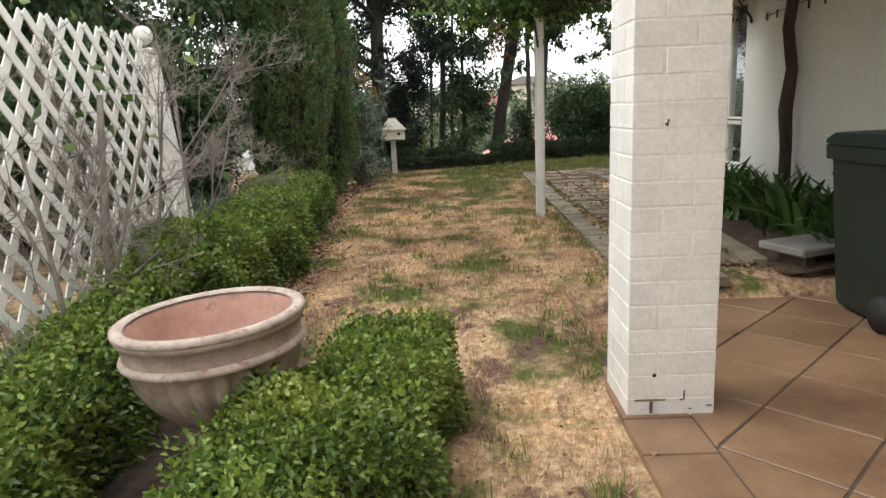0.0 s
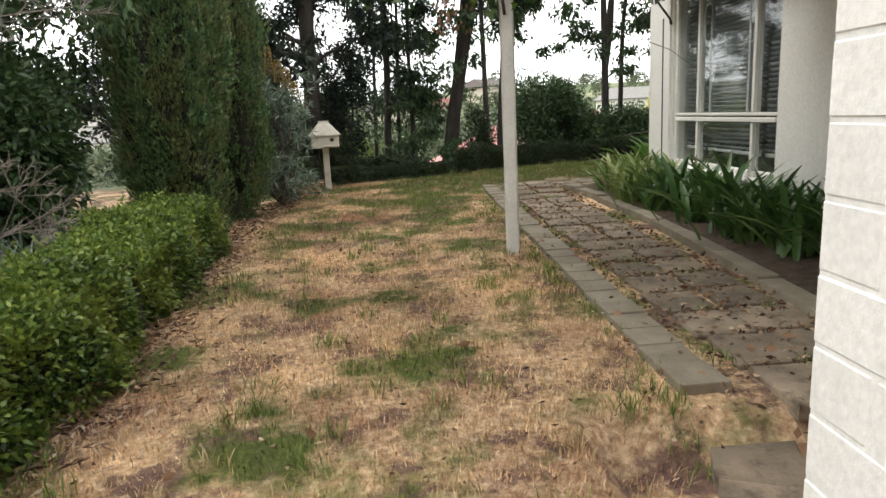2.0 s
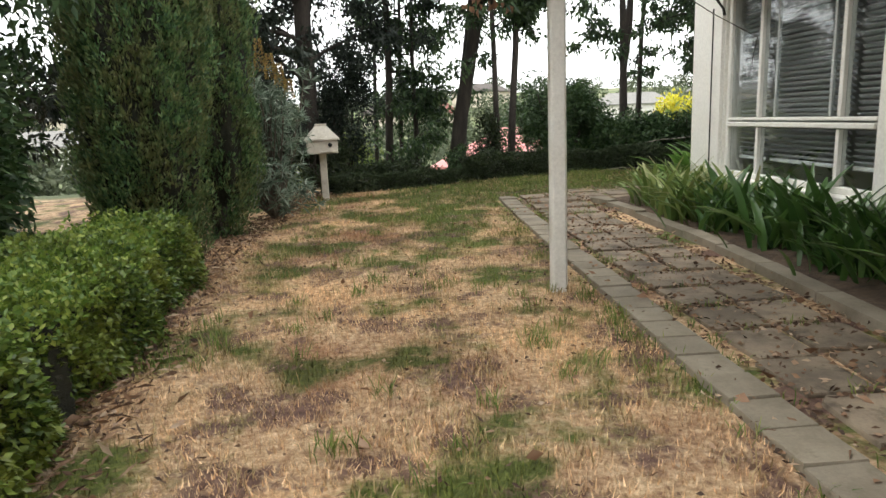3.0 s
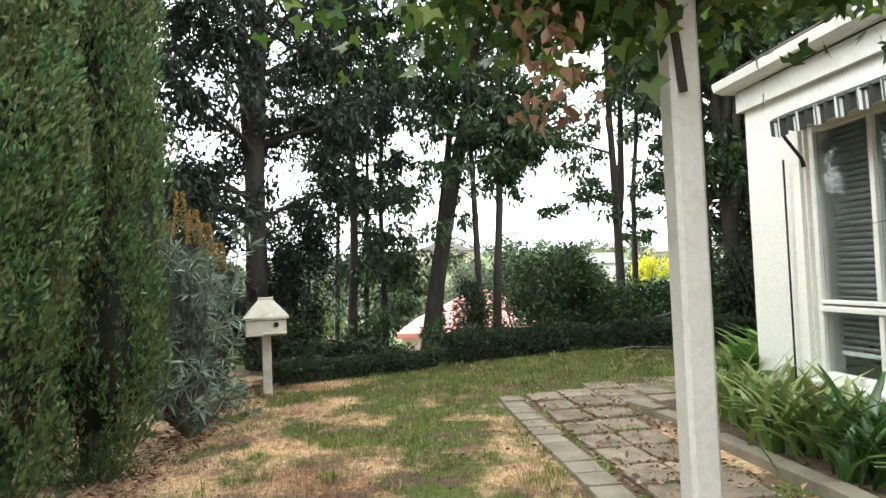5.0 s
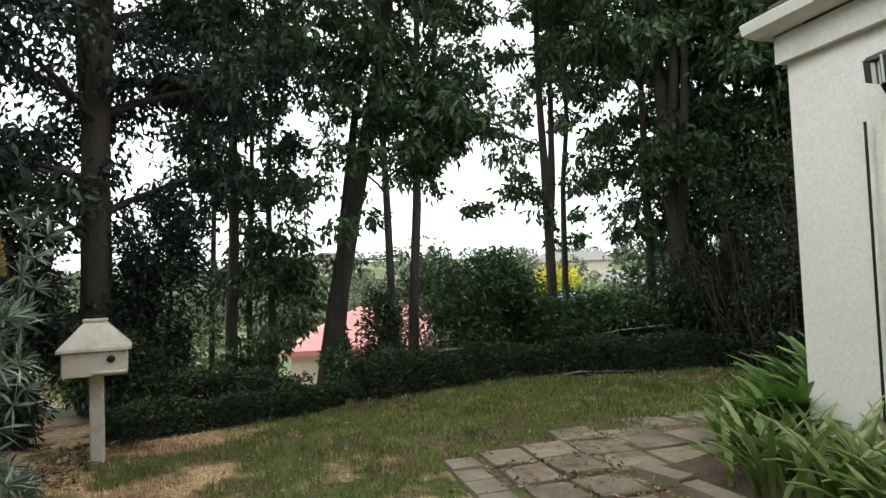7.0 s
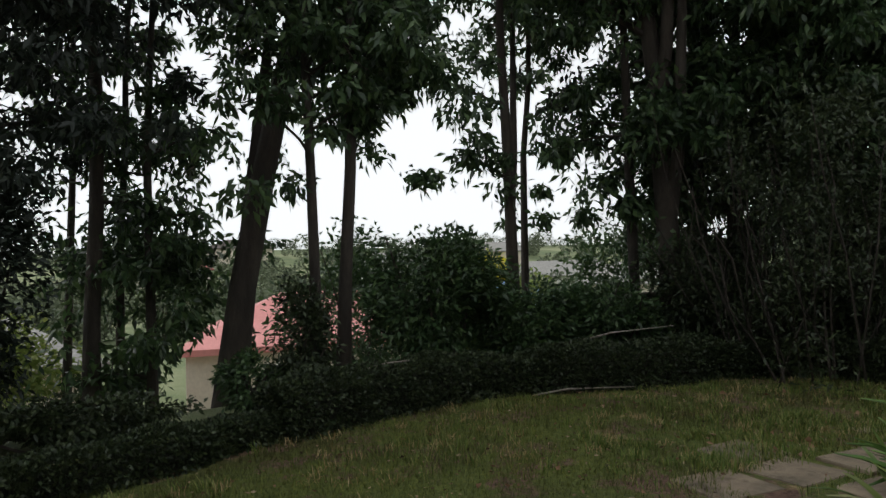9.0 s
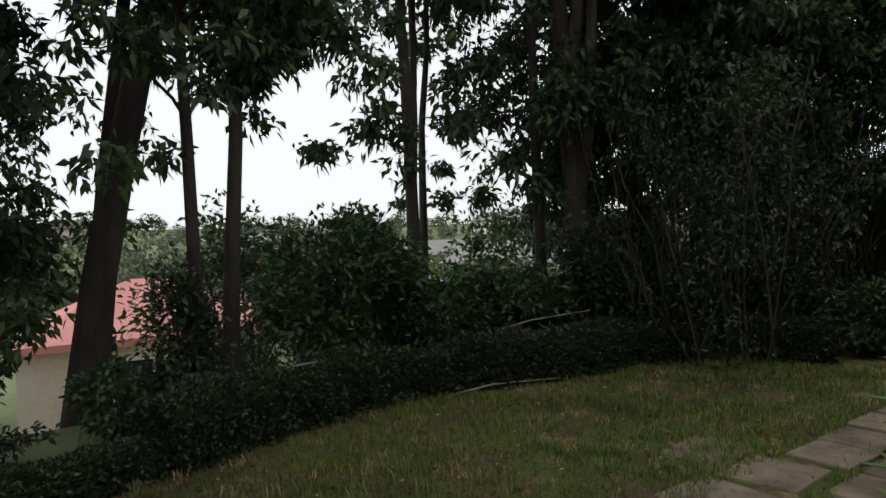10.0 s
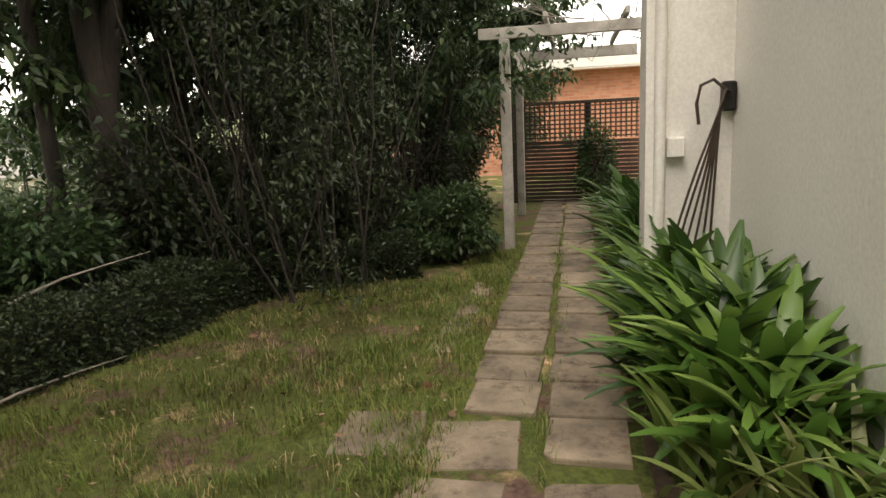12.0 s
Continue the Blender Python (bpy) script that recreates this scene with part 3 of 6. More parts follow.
# ---- window with blinds ----
window = tagged(thing("window_1", "white framed window with half-shut venetian blinds", "window", kind="structure"))
fx0, fx1 = WX + 0.03, WX + 0.10
part("window_frame", box(box(box(box(bmesh.new(), fx0, fx1, W0, W0 + 0.05, SILL, HEAD, 0.006), fx0, fx1, W1 - 0.05, W1, SILL, HEAD, 0.006), fx0, fx1, W0 + 0.05, W1 - 0.05, SILL, SILL + 0.05, 0.006), fx0, fx1, W0 + 0.05, W1 - 0.05, HEAD - 0.05, HEAD, 0.006), M_paint, window)
part("transom", one_box(fx0 - 0.02, fx1, W0 + 0.05, W1 - 0.05, 0.845, 0.885, 0.006), M_paint, window)
part("transom", one_box(fx0 - 0.005, fx1, W0 + 0.05, W1 - 0.05, 0.90, 0.925, 0.004), M_paint, window)
for y in (8.06, 9.14):
    part("mullion", one_box(fx0, fx1, y - 0.02, y + 0.02, SILL + 0.05, 0.842, 0.004), M_paint, window)
    part("mullion", one_box(fx0, fx1, y - 0.02, y + 0.02, 0.927, HEAD - 0.05, 0.004), M_paint, window)
for y in (8.93, 8.21):
    part("sash_stile", one_box(fx0 + 0.03, fx1 - 0.01, y - 0.012, y + 0.012, 0.93, HEAD - 0.055, 0.003), M_blind, window)
part("window_sill", one_box(WX - 0.05, WX + 0.12, W0 - 0.02, W1 + 0.01, SILL - 0.05, SILL - 0.003, 0.008), M_paint, window)
spans = ((W0 + 0.05, 8.04), (8.08, 9.12), (9.16, W1 - 0.05))
for a, b in spans:
    for z0, z1 in ((SILL + 0.052, 0.84), (0.929, HEAD - 0.052)):
        g = part("pane", one_box(WX + 0.062, WX + 0.067, a + 0.001, b - 0.001, z0, z1), M_glass, window)
        g.visible_shadow = False
for a, b in spans:
    slat_me = mesh_of(one_box(-0.019, 0.019, -(b - a) / 2 + 0.01, (b - a) / 2 - 0.01, -0.0012, 0.0012), "slat", M_blind)
    z = 0.60
    while z < HEAD - 0.06:
        piece("slat", slat_me, window, Matrix.Translation((WX + 0.16, (a + b) / 2, z)) @ Euler((0, radians(38), 0)).to_matrix().to_4x4())
        z += 0.042
    part("blind_rail", one_box(WX + 0.145, WX + 0.175, a + 0.01, b - 0.01, 0.545, 0.575, 0.004), M_blind, window)

# ---- awning over the window ----
awn = thing("awning", "dark striped canvas awning with a scalloped valance, rolled up", "awning", (WX, 8.53, 2.15))
y0, y1 = 7.38 - 8.53, 9.68 - 8.53
bm = bmesh.new()
prof = [(-0.004, 0.10), (-0.05, 0.115), (-0.13, 0.09), (-0.24, 0.045), (-0.26, 0.02), (-0.24, 0.01), (-0.12, 0.05), (-0.004, 0.06)]
ra = [bm.verts.new((x, y0, z)) for x, z in prof]
rb = [bm.verts.new((x, y1, z)) for x, z in prof]
for i in range(len(prof)):
    j = (i + 1) % len(prof)
    bm.faces.new((ra[i], rb[i], rb[j], ra[j]))
bm.faces.new(ra)
bm.faces.new(list(reversed(rb)))
bmesh.ops.recalc_face_normals(bm, faces=bm.faces[:])
part("awning_cover", bm, M_rubber, awn, "dark weathered canvas cover")
n = 240
ys = np.linspace(y0, y1, n)
front = -0.25 + 0.012 * np.sin(ys * 70)
low = -0.07 - 0.03 * np.abs(np.sin((ys + 8.53) * np.pi / 0.19))
vv = np.concatenate([np.stack([front, ys, np.full(n, 0.03)], 1), np.stack([front + 0.008, ys, low], 1), np.stack([front + 0.004, ys, np.full(n, 0.03)], 1), np.stack([front + 0.012, ys, low], 1)])
i = np.arange(n - 1)
np_part("valance", vv, np.concatenate([np.stack([i, i + 1, n + i + 1, n + i], 1), np.stack([2 * n + i + 1, 2 * n + i, 3 * n + i, 3 * n + i + 1], 1)]), [], M_awning, awn, "black and white striped scalloped valance")
for yy in (y0 + 0.03, y1 - 0.03):
    tb = Tubes(8)
    tb.add([(-0.23, yy, 0.0), (-0.17, yy, -0.10), (-0.06, yy, -0.24), (-0.045, yy, -0.30)], [0.011, 0.012, 0.012, 0.016])
    tb.done("awning_arm", M_metal, awn)
rod = Tubes(8)
rod.add([(WX - 0.045, 9.87, 1.94), (WX - 0.042, 9.875, 1.2), (WX - 0.035, 9.885, 0.35)], [0.0075, 0.0075, 0.0075])
tagged(rod.done("awning_rod", M_metal), "thin dark metal rod fixed down the wall", "rod")

# ---- brick pier ----
pier = thing("brick_pier", "white painted brick pier with flaking paint at its foot", "pier", (0.89, 3.15, -0.13))
H = 0.172
part("core", one_box(-H + 0.002, H - 0.002, -H + 0.002, H - 0.002, 0.0, 2.62), M_brickpaint, pier)
full = mesh_of(one_box(-0.1125, 0.1125, -0.0545, 0.0545, -0.0450, 0.0450, 0.003), "brick", M_brickpaint)
half = mesh_of(one_box(-0.0545, 0.0545, -0.0545, 0.0545, -0.0450, 0.0450, 0.003), "brick", M_brickpaint)
course = 0
while course * 0.096 + 0.09 < 2.62:
    z = 0.048 + course * 0.096
    for side in range(4):
        # pinwheel bond: a long and a short brick on each face, swapped course by course
        turn = Euler((0, 0, side * math.pi / 2)).to_matrix().to_4x4()
        flip = 1 if course % 2 else -1
        for me, u in ((full, flip * 0.0595), (half, -flip * 0.1175)):
            v = H - 0.0545
            j = 0.0009
            piece("brick", me, pier, turn @ Matrix.Translation((u, v + random.uniform(-j, j), z + random.uniform(-j, j))) @ Euler((random.uniform(-0.004, 0.004), 0, random.uniform(-0.004, 0.004))).to_matrix().to_4x4())
    course += 1
tb = Tubes(8)
tb.add([(-0.05, -H - 0.001, 1.17), (-0.05, -H - 0.02, 1.165), (-0.048, -H - 0.024, 1.185)], [0.004, 0.004, 0.004])
tb.done("hook", M_metal, pier, "small rusty hook")
part("anchor_bolt", one_box(-0.075, -0.06, -H - 0.006, -H + 0.001, 0.185, 0.2, 0.003), M_metal, pier)
for x0, x1, z0, z1 in ((-0.145, -0.02, 0.083, 0.091), (-0.084, -0.07, 0.03, 0.082), (0.05, 0.056, 0.085, 0.125), (0.035, 0.05, 0.083, 0.09), (-0.17, 0.165, 0.002, 0.010), (0.07, 0.085, 0.045, 0.05), (-0.168, -0.13, 0.012, 0.022), (0.14, 0.165, 0.055, 0.062)):
    part("paint_chip", one_box(x0, x1, -H - 0.0035, -H + 0.004, z0, z1, 0.002), M_peel, pier, "chipped paint showing dark mortar")

# ---- pergola post with its beams ----
perg = thing("pergola", "white painted timber pergola post and beams carrying a vine", "pergola", (0.935, 7.24, 0.0))
part("post", one_box(-0.045, 0.045, -0.045, 0.045, -0.1, 2.07, 0.012), M_paint, perg, "white painted post with dirty foot")
part("beam", one_box(-0.6, 2.16, -0.025, 0.025, 2.072, 2.17, 0.006), M_paint, perg)
part("beam", one_box(-0.025, 0.025, -3.9, 0.6, 2.173, 2.27, 0.006), M_paint, perg)

# side pergola against the projection
side = thing("pergola", "weathered white timber pergola over the side path", "pergola", (7.63, 11.96, 0.06))
for px, py in ((0.0, 0.0), (2.48, 0.06)):
    part("post", one_box(px - 0.05, px + 0.05, py - 0.05, py + 0.05, -0.1, 2.06, 0.008), M_oldpaint, side)
part("beam", one_box(-0.03, 0.03, -1.47, 0.25, 2.063, 2.17, 0.006), M_oldpaint, side)
part("beam", one_box(2.45, 2.51, -1.47, 0.30, 2.063, 2.20, 0.006), M_oldpaint, side)
for k in range(2):
    yy = -1.15 + k * 0.75
    part("rafter", one_box(-0.12, 2.6, yy - 0.022, yy + 0.022, 2.205, 2.27, 0.005), M_oldpaint, side)
part("side_rail", one_box(0.05, 2.43, 0.012, 0.05, 1.92, 2.06, 0.005), M_oldpaint, side)

tb = Tubes(5)
rr = np.random.default_rng(61)
for k in range(40):
    p = np.array([rr.uniform(-0.2, 2.2), rr.uniform(-1.35, -0.2), rr.uniform(2.15, 2.35)])
    e = p + np.array([rr.normal(0, 0.35), rr.normal(0, 0.35), rr.uniform(-0.2, 0.25)])
    tb.add([p, (p + e) / 2 + rr.normal(0, 0.06, 3), e], [0.008, 0.006, 0.003])
tagged(tb.done("creeper_stem", M_twig, side, "bare creeper stems over the beams"), kind="stuff")

# lattice screen closing the side path
screen = thing("lattice_screen", "dark timber screen of slats topped with square lattice", "fence", (11.6, 11.1, 0.0))
screen.scale = (1, 0.94, 0.84)
for yy in (-1.25, 0.0, 1.25):
    part("post", one_box(-0.04, 0.04, yy - 0.04, yy + 0.04, -0.1, 1.90, 0.005), M_fence, screen)
slat = mesh_of(one_box(-0.012, 0.012, -1.3, 1.3, -0.032, 0.032, 0.003), "slat", M_fence)
for k in range(16):
    piece("slat", slat, screen, Matrix.Translation((-0.055, 0, 0.08 + k * 0.073)))
vs_ = mesh_of(one_box(-0.006, 0.006, -0.014, 0.014, -0.32, 0.32), "lattice_strip", M_fence)
hs_ = mesh_of(one_box(-0.006, 0.006, -1.3, 1.3, -0.014, 0.014), "lattice_strip", M_fence)
for k in range(32):
    piece("lattice_strip", vs_, screen, Matrix.Translation((-0.05, -1.28 + k * 0.082, 1.55)))
for k in range(8):
    piece("lattice_strip", hs_, screen, Matrix.Translation((-0.063, 0, 1.27 + k * 0.08)))
part("cap_rail", one_box(-0.07, 0.02, -1.32, 1.32, 1.87, 1.93, 0.005), M_fence, screen)

# ---- far houses ----
def house(name, label, at, rot, w, d, eave, ridge, wall_m, roof_m, windows=(), hip=1.2, o=0.45):
    h = thing(name, label, "house", at)
    h.rotation_euler = (0, 0, radians(rot))
    part("wall", one_box(-w / 2, w / 2, -d / 2, d / 2, -1.5, eave), wall_m, h)
    bm = bmesh.new()
    c = [(-w / 2 - o, -d / 2 - o), (w / 2 + o, -d / 2 - o), (w / 2 + o, d / 2 + o), (-w / 2 - o, d / 2 + o)]
    vv = [bm.verts.new((x, y, eave)) for x, y in c] + [bm.verts.new((-w / 2 + hip, 0, ridge)), bm.verts.new((w / 2 - hip, 0, ridge))]
    lo = [bm.verts.new((x, y, eave - 0.16)) for x, y in c]
    for f in ((vv[0], vv[1], vv[5], vv[4]), (vv[1], vv[2], vv[5]), (vv[2], vv[3], vv[4], vv[5]), (vv[3], vv[0], vv[4]), (lo[3], lo[2], lo[1], lo[0])):
        bm.faces.new(f)
    for k in range(4):
        bm.faces.new((lo[k], lo[(k + 1) % 4], vv[(k + 1) % 4], vv[k]))
    part("roof", bm, roof_m, h)
    for x, z, ww, hh in windows:
        win = part("window", one_box(x - ww / 2, x + ww / 2, -d / 2 - 0.05, -d / 2 + 0.05, z, z + hh, 0.01), M_paint, h)
        part("pane", one_box(x - ww / 2 + 0.06, x + ww / 2 - 0.06, -d / 2 - 0.06, -d / 2 - 0.052, z + 0.06, z + hh - 0.06), M_black, win)
    return h


red = house("house", "cream house with a faded pink-red roof down the slope", (5.65, 29.4, -2.9), -10, 7.9, 7.2, 2.25, 3.45, M_cream, M_redroof, ((-1.7, 0.6, 0.9, 1.2), (0.6, 0.6, 0.6, 1.2)), 2.3, 0.2)
part("chimney", one_box(1.2, 2.3, -0.4, 0.4, 2.9, 3.75, 0.02), M_redroof2, red)
house("house", "orange brick house with pale walls among trees", (-2.2, 24.5, -4.3), 10, 3.6, 4.0, 1.9, 2.7, M_orange, M_redroof)
house("house", "white house with a pale roof beyond the trees", (-6.0, 31.0, -3.5), 20, 8, 6, 2.4, 3.6, M_cream, M_stone)
brick_house = house("house", "orange brick neighbouring house with white eaves", (20.2, 11.4, 0.0), -90, 9, 6.0, 2.98, 3.66, M_brickwork, M_paint)
brick_house.scale = (1, 1, 0.875)
part("fascia", one_box(-5.0, 5.0, -3.47, -3.42, 2.86, 3.14, 0.01), M_paint, brick_house)
shed = house("shed", "pale blue roofed shed beyond the trees", (10.4, 27.0, -2.0), 15, 2.6, 2.4, 2.0, 2.7, M_blue, M_blue)
r2 = random.Random(5)
for k in range(14):
    a = r2.uniform(-0.6, 1.15)
    d = r2.uniform(55, 150)
    hx, hy = d * math.sin(a), 8 + d * math.cos(a)
    house("house", "small pale house on the far hillside", (hx, hy, float(ground_z(hx, hy))), r2.uniform(0, 180), r2.uniform(9, 14), r2.uniform(7, 9), 2.6, 4.4, r2.choice((M_cream, M_paint)), r2.choice((M_redroof2, M_stone, M_roof, M_stone)))
tagged(bpy.data.objects["house"], group="houses in the valley")

# ---- paving ----
def clip(poly, nx_, ny_, c):
    """Keeps the part of a polygon where nx*x + ny*y >= c."""
    out = []
    for (p, q) in zip(poly, poly[1:] + poly[:1]):
        dp, dq = p[0] * nx_ + p[1] * ny_ - c, q[0] * nx_ + q[1] * ny_ - c
        if dp >= 0:
            out.append(p)
        if dp * dq < 0:
            t = dp / (dp - dq)
            out.append((p[0] + t * (q[0] - p[0]), p[1] + t * (q[1] - p[1])))
    return out


def slab(name, poly, z0, z1, material, parent, chamfer=0.006):
    bm = bmesh.new()
    cx, cy = sum(p[0] for p in poly) / len(poly), sum(p[1] for p in poly) / len(poly)
    lo = [bm.verts.new((x, y, z0)) for x, y in poly]
    mid = [bm.verts.new((x, y, z1 - chamfer)) for x, y in poly]
    top = [bm.verts.new((x + (cx - x) * chamfer * 3, y + (cy - y) * chamfer * 3, z1)) for x, y in poly]
    n = len(poly)
    for a, b in ((lo, mid), (mid, top)):
        for k in range(n):
            bm.faces.new((a[k], a[(k + 1) % n], b[(k + 1) % n], b[k]))
    bm.faces.new(top)
    return part(name, bm, material, parent)


patio = tagged(thing("patio", "terracotta patio of diagonal tiles with a straight border", "patio", kind="structure"))
PZ = -0.105
part("bed", one_box(0.70, WX - 0.01, -5.9, 3.60, -0.25, PZ - 0.006), M_grout, patio)
part("bed", one_box(1.20, WX - 0.01, 3.602, 4.63, -0.25, PZ - 0.006), M_grout, patio)
y = -2.0
while y < 3.45:
    z = PZ + random.uniform(-0.002, 0.002)
    slab("tile", [(0.695, y), (0.965, y), (0.965, y + 0.268), (0.695, y + 0.268)], PZ - 0.03, z, M_tile, patio)
    y += 0.275
T = 0.42
for i in range(-14, 16):
    for j in range(-14, 16):
        g = 0.004
        quad = []
        for u, v in ((i * T + g, j * T + g), ((i + 1) * T - g, j * T + g), ((i + 1) * T - g, (j + 1) * T - g), (i * T + g, (j + 1) * T - g)):
            quad.append((0.98 + (u - v) * 0.7071, 2.72 + (u + v) * 0.7071))
        q = clip(clip(clip(clip(quad, 1, 0, 0.973), -1, 0, -(WX - 0.03)), 0, 1, -2.0), 0, -1, -4.62)
        q = clip(q, 1.05, -0.45, -0.70)
        if len(q) < 3:
            continue
        area = abs(sum(a[0] * b[1] - a[1] * b[0] for a, b in zip(q, q[1:] + q[:1]))) / 2
        if area > 0.004:
            slab("tile", q, PZ - 0.03, PZ + random.uniform(-0.003, 0.003), M_tile, patio)


def jitter_slab(cx, cy, w, d, z, rot, material, parent, name="paver", j=0.012, thick=0.06):
    c, s = math.cos(radians(rot)), math.sin(radians(rot))
    poly = []
    for u, v in ((-w / 2, -d / 2), (w / 2, -d / 2), (w / 2, d / 2), (-w / 2, d / 2)):
        u, v = u + random.uniform(-j, j), v + random.uniform(-j, j)
        poly.append((cx + u * c - v * s, cy + u * s + v * c))
    # knock a corner off now and then
    if random.random() < 0.35:
        k = random.randrange(4)
        p, a, b = poly[k], poly[k - 1], poly[(k + 1) % 4]
        t = random.uniform(0.06, 0.16)
        poly[k:k + 1] = [(p[0] + (a[0] - p[0]) * t, p[1] + (a[1] - p[1]) * t), (p[0] + (b[0] - p[0]) * t, p[1] + (b[1] - p[1]) * t)]
    return slab(name, poly, z - thick, z, material, parent, 0.007)


path = tagged(thing("path_front", "worn square concrete pavers with weedy joints beside the lawn", "path", kind="structure"))
for row in range(19):
    for col, (x, w) in enumerate(((1.60, 0.285), (1.915, 0.30))):
        y = 4.70 + row * 0.367
        if col == 1 and row == 0:
            continue
        z = float(ground_z(x, y)) + 0.022 + random.uniform(-0.007, 0.007)
        jitter_slab(x + random.uniform(-0.012, 0.012), y + 0.03 * col, w, 0.338, z, random.uniform(-2.5, 2.5), M_paver, path, j=0.014)
# the paving widens round the corner of the house
for k in range(3):
    for row in range(2 if k else 3):
        x, y = 2.26 + k * 0.37, 10.92 + row * 0.365 - 0.02 * k
        jitter_slab(x, y, 0.33, 0.335, float(ground_z(x, y)) + 0.014 + random.uniform(-0.008, 0.006), random.uniform(-5, 5), M_paver, path, j=0.02)
edging = tagged(thing("path_edging", "row of narrow concrete edging blocks along the lawn", "edging", kind="structure"))
y = 4.72
while y < 11.3:
    x = 1.235 + (y - 4.7) * 0.006
    z = float(ground_z(x, y)) + 0.035 + random.uniform(-0.004, 0.004)
    jitter_slab(x, y + 0.10, 0.19, 0.212, z, random.uniform(-1.5, 1.5), M_kerb, edging, "edging_block", 0.005, 0.09)
    y += 0.222
# border of short pavers where the patio edge swings out to the path
for k in range(6):
    t = (k + 0.5) / 6
    x, y = 0.88 + 0.45 * t ** 0.85, 3.50 + 1.16 * t
    jitter_slab(x + 0.03, y, 0.29, 0.205, PZ + 0.008, -22, M_paver, edging, "edging_block", 0.005, 0.16)
bed = tagged(thing("bed_kerb", "low concrete kerb round the planting bed", "kerb", kind="structure"))
kerb = [(2.10, 4.9), (2.19, 6.0), (2.29, 7.4), (2.35, 8.6), (2.34, 9.7), (2.28, 10.4), (2.18, 10.75)]
for (x0, y0_), (x1, y1_) in zip(kerb, kerb[1:]):
    L = math.hypot(x1 - x0, y1_ - y0_)
    n = max(1, round(L / 0.75))
    for k in range(n):
        t = (k + 0.5) / n
        cx, cy = x0 + (x1 - x0) * t, y0_ + (y1_ - y0_) * t
        jitter_slab(cx, cy, 0.13, L / n - 0.012, float(ground_z(cx, cy)) + 0.06, -math.degrees(math.atan2(x1 - x0, y1_ - y0_)), M_kerb, bed, "kerb_stone", 0.006, 0.12)
soil_v, soil_q = [], []
sy = np.linspace(4.6, 10.7, 60)
sx = np.linspace(0, 1, 7)
ka = np.array(kerb)
for yv in sy:
    xl = np.interp(yv, ka[:, 1], ka[:, 0]) + 0.05
    for u in sx:
        xx = xl + (WX - 0.004 - xl) * u
        soil_v.append((xx, yv, float(ground_z(xx, yv)) + 0.03 + 0.03 * math.sin(u * 3.1) + 0.012 * math.sin(yv * 9 + u * 11)))
ii = np.arange(60 * 7).reshape(60, 7)
np_part("bed_soil", soil_v, np.stack([ii[:-1, :-1], ii[:-1, 1:], ii[1:, 1:], ii[1:, :-1]], -1).reshape(-1, 4), [], M_litter, bed, "dark soil covered in leaf litter", smooth=True)

sidepath = tagged(thing("path_side", "two rows of worn concrete pavers along the side wall", "path", kind="structure"))
for row in range(23):
    x = 3.08 + row * 0.394
    for col, yy in enumerate((11.265, 11.63)):
        if row < 2 and col == 1 or row == 0:
            continue
        z = float(ground_z(x, yy)) + 0.02 + random.uniform(-0.006, 0.006)
        jitter_slab(x + random.uniform(-0.01, 0.01), yy + random.uniform(-0.012, 0.012), 0.362, 0.333, z, random.uniform(-2, 2), M_paver, sidepath)
for k in range(7):
    jitter_slab(4.60 + k * 0.235, 12.06 - 0.008 * k, 0.215, 0.15, float(ground_z(4.6 + k * 0.235, 12.05)) + 0.006, random.uniform(-4, 4), M_paver, sidepath)
for x, yy in ((3.42, 11.72), (3.50, 12.12), (2.95, 11.75), (2.62, 11.45)):
    jitter_slab(x, yy, 0.40, 0.38, float(ground_z(x, yy)) + 0.006, random.uniform(-12, 12), M_paver, sidepath)
# soil under the side planting
sv = [(x, yv, float(ground_z(x, yv)) + 0.02 + 0.02 * math.sin(x * 7 + yv * 9)) for x in np.linspace(3.0, 9.0, 50) for yv in np.linspace(WY - 0.03, 11.05, 6)]
ii = np.arange(300).reshape(50, 6)
np_part("bed_soil", sv, np.stack([ii[:-1, :-1], ii[1:, :-1], ii[1:, 1:], ii[:-1, 1:]], -1).reshape(-1, 4), [], M_litter, sidepath, "dark soil covered in leaf litter", smooth=True)

# ---- wheelie bin ----
wb = thing("wheelie_bin", "dark green plastic wheelie bin on the patio", "bin", (2.50, 4.05, PZ))
wb.scale = (1, 1, 0.96)
bm = bmesh.new()
levels = [(0.03, 0.215, 0.25), (0.06, 0.225, 0.26), (0.90, 0.275, 0.325), (0.905, 0.30, 0.35), (0.985, 0.305, 0.355), (0.99, 0.285, 0.335)]
rings = []
for z, hx, hy in levels:
    ring = []
    for cx, cy in ((1, 1), (-1, 1), (-1, -1), (1, -1)):
        for s in ((1.0, 0.86), (0.86, 1.0)) if cx * cy > 0 else ((0.86, 1.0), (1.0, 0.86)):
            ring.append(bm.verts.new((cx * hx * s[0], cy * hy * s[1], z)))
    rings.append(ring)
for a, b in zip(rings, rings[1:]):
    for k in range(8):
        bm.faces.new((a[k], a[(k + 1) % 8], b[(k + 1) % 8], b[k]))
bm.faces.new(list(reversed(rings[0])))
bm.faces.new(rings[-1])
part("body", bm, M_bin, wb)
lid = bmesh.new()
lr = []
for z, k in ((0.992, 1.0), (1.02, 1.0), (1.055, 0.9), (1.065, 0.6)):
    lr.append([lid.verts.new((sx_ * 0.30 * k, sy_ * 0.35 * k, z)) for sx_, sy_ in ((1, 0.9), (0.9, 1), (-0.9, 1), (-1, 0.9), (-1, -0.9), (-0.9, -1), (0.9, -1), (1, -0.9))])
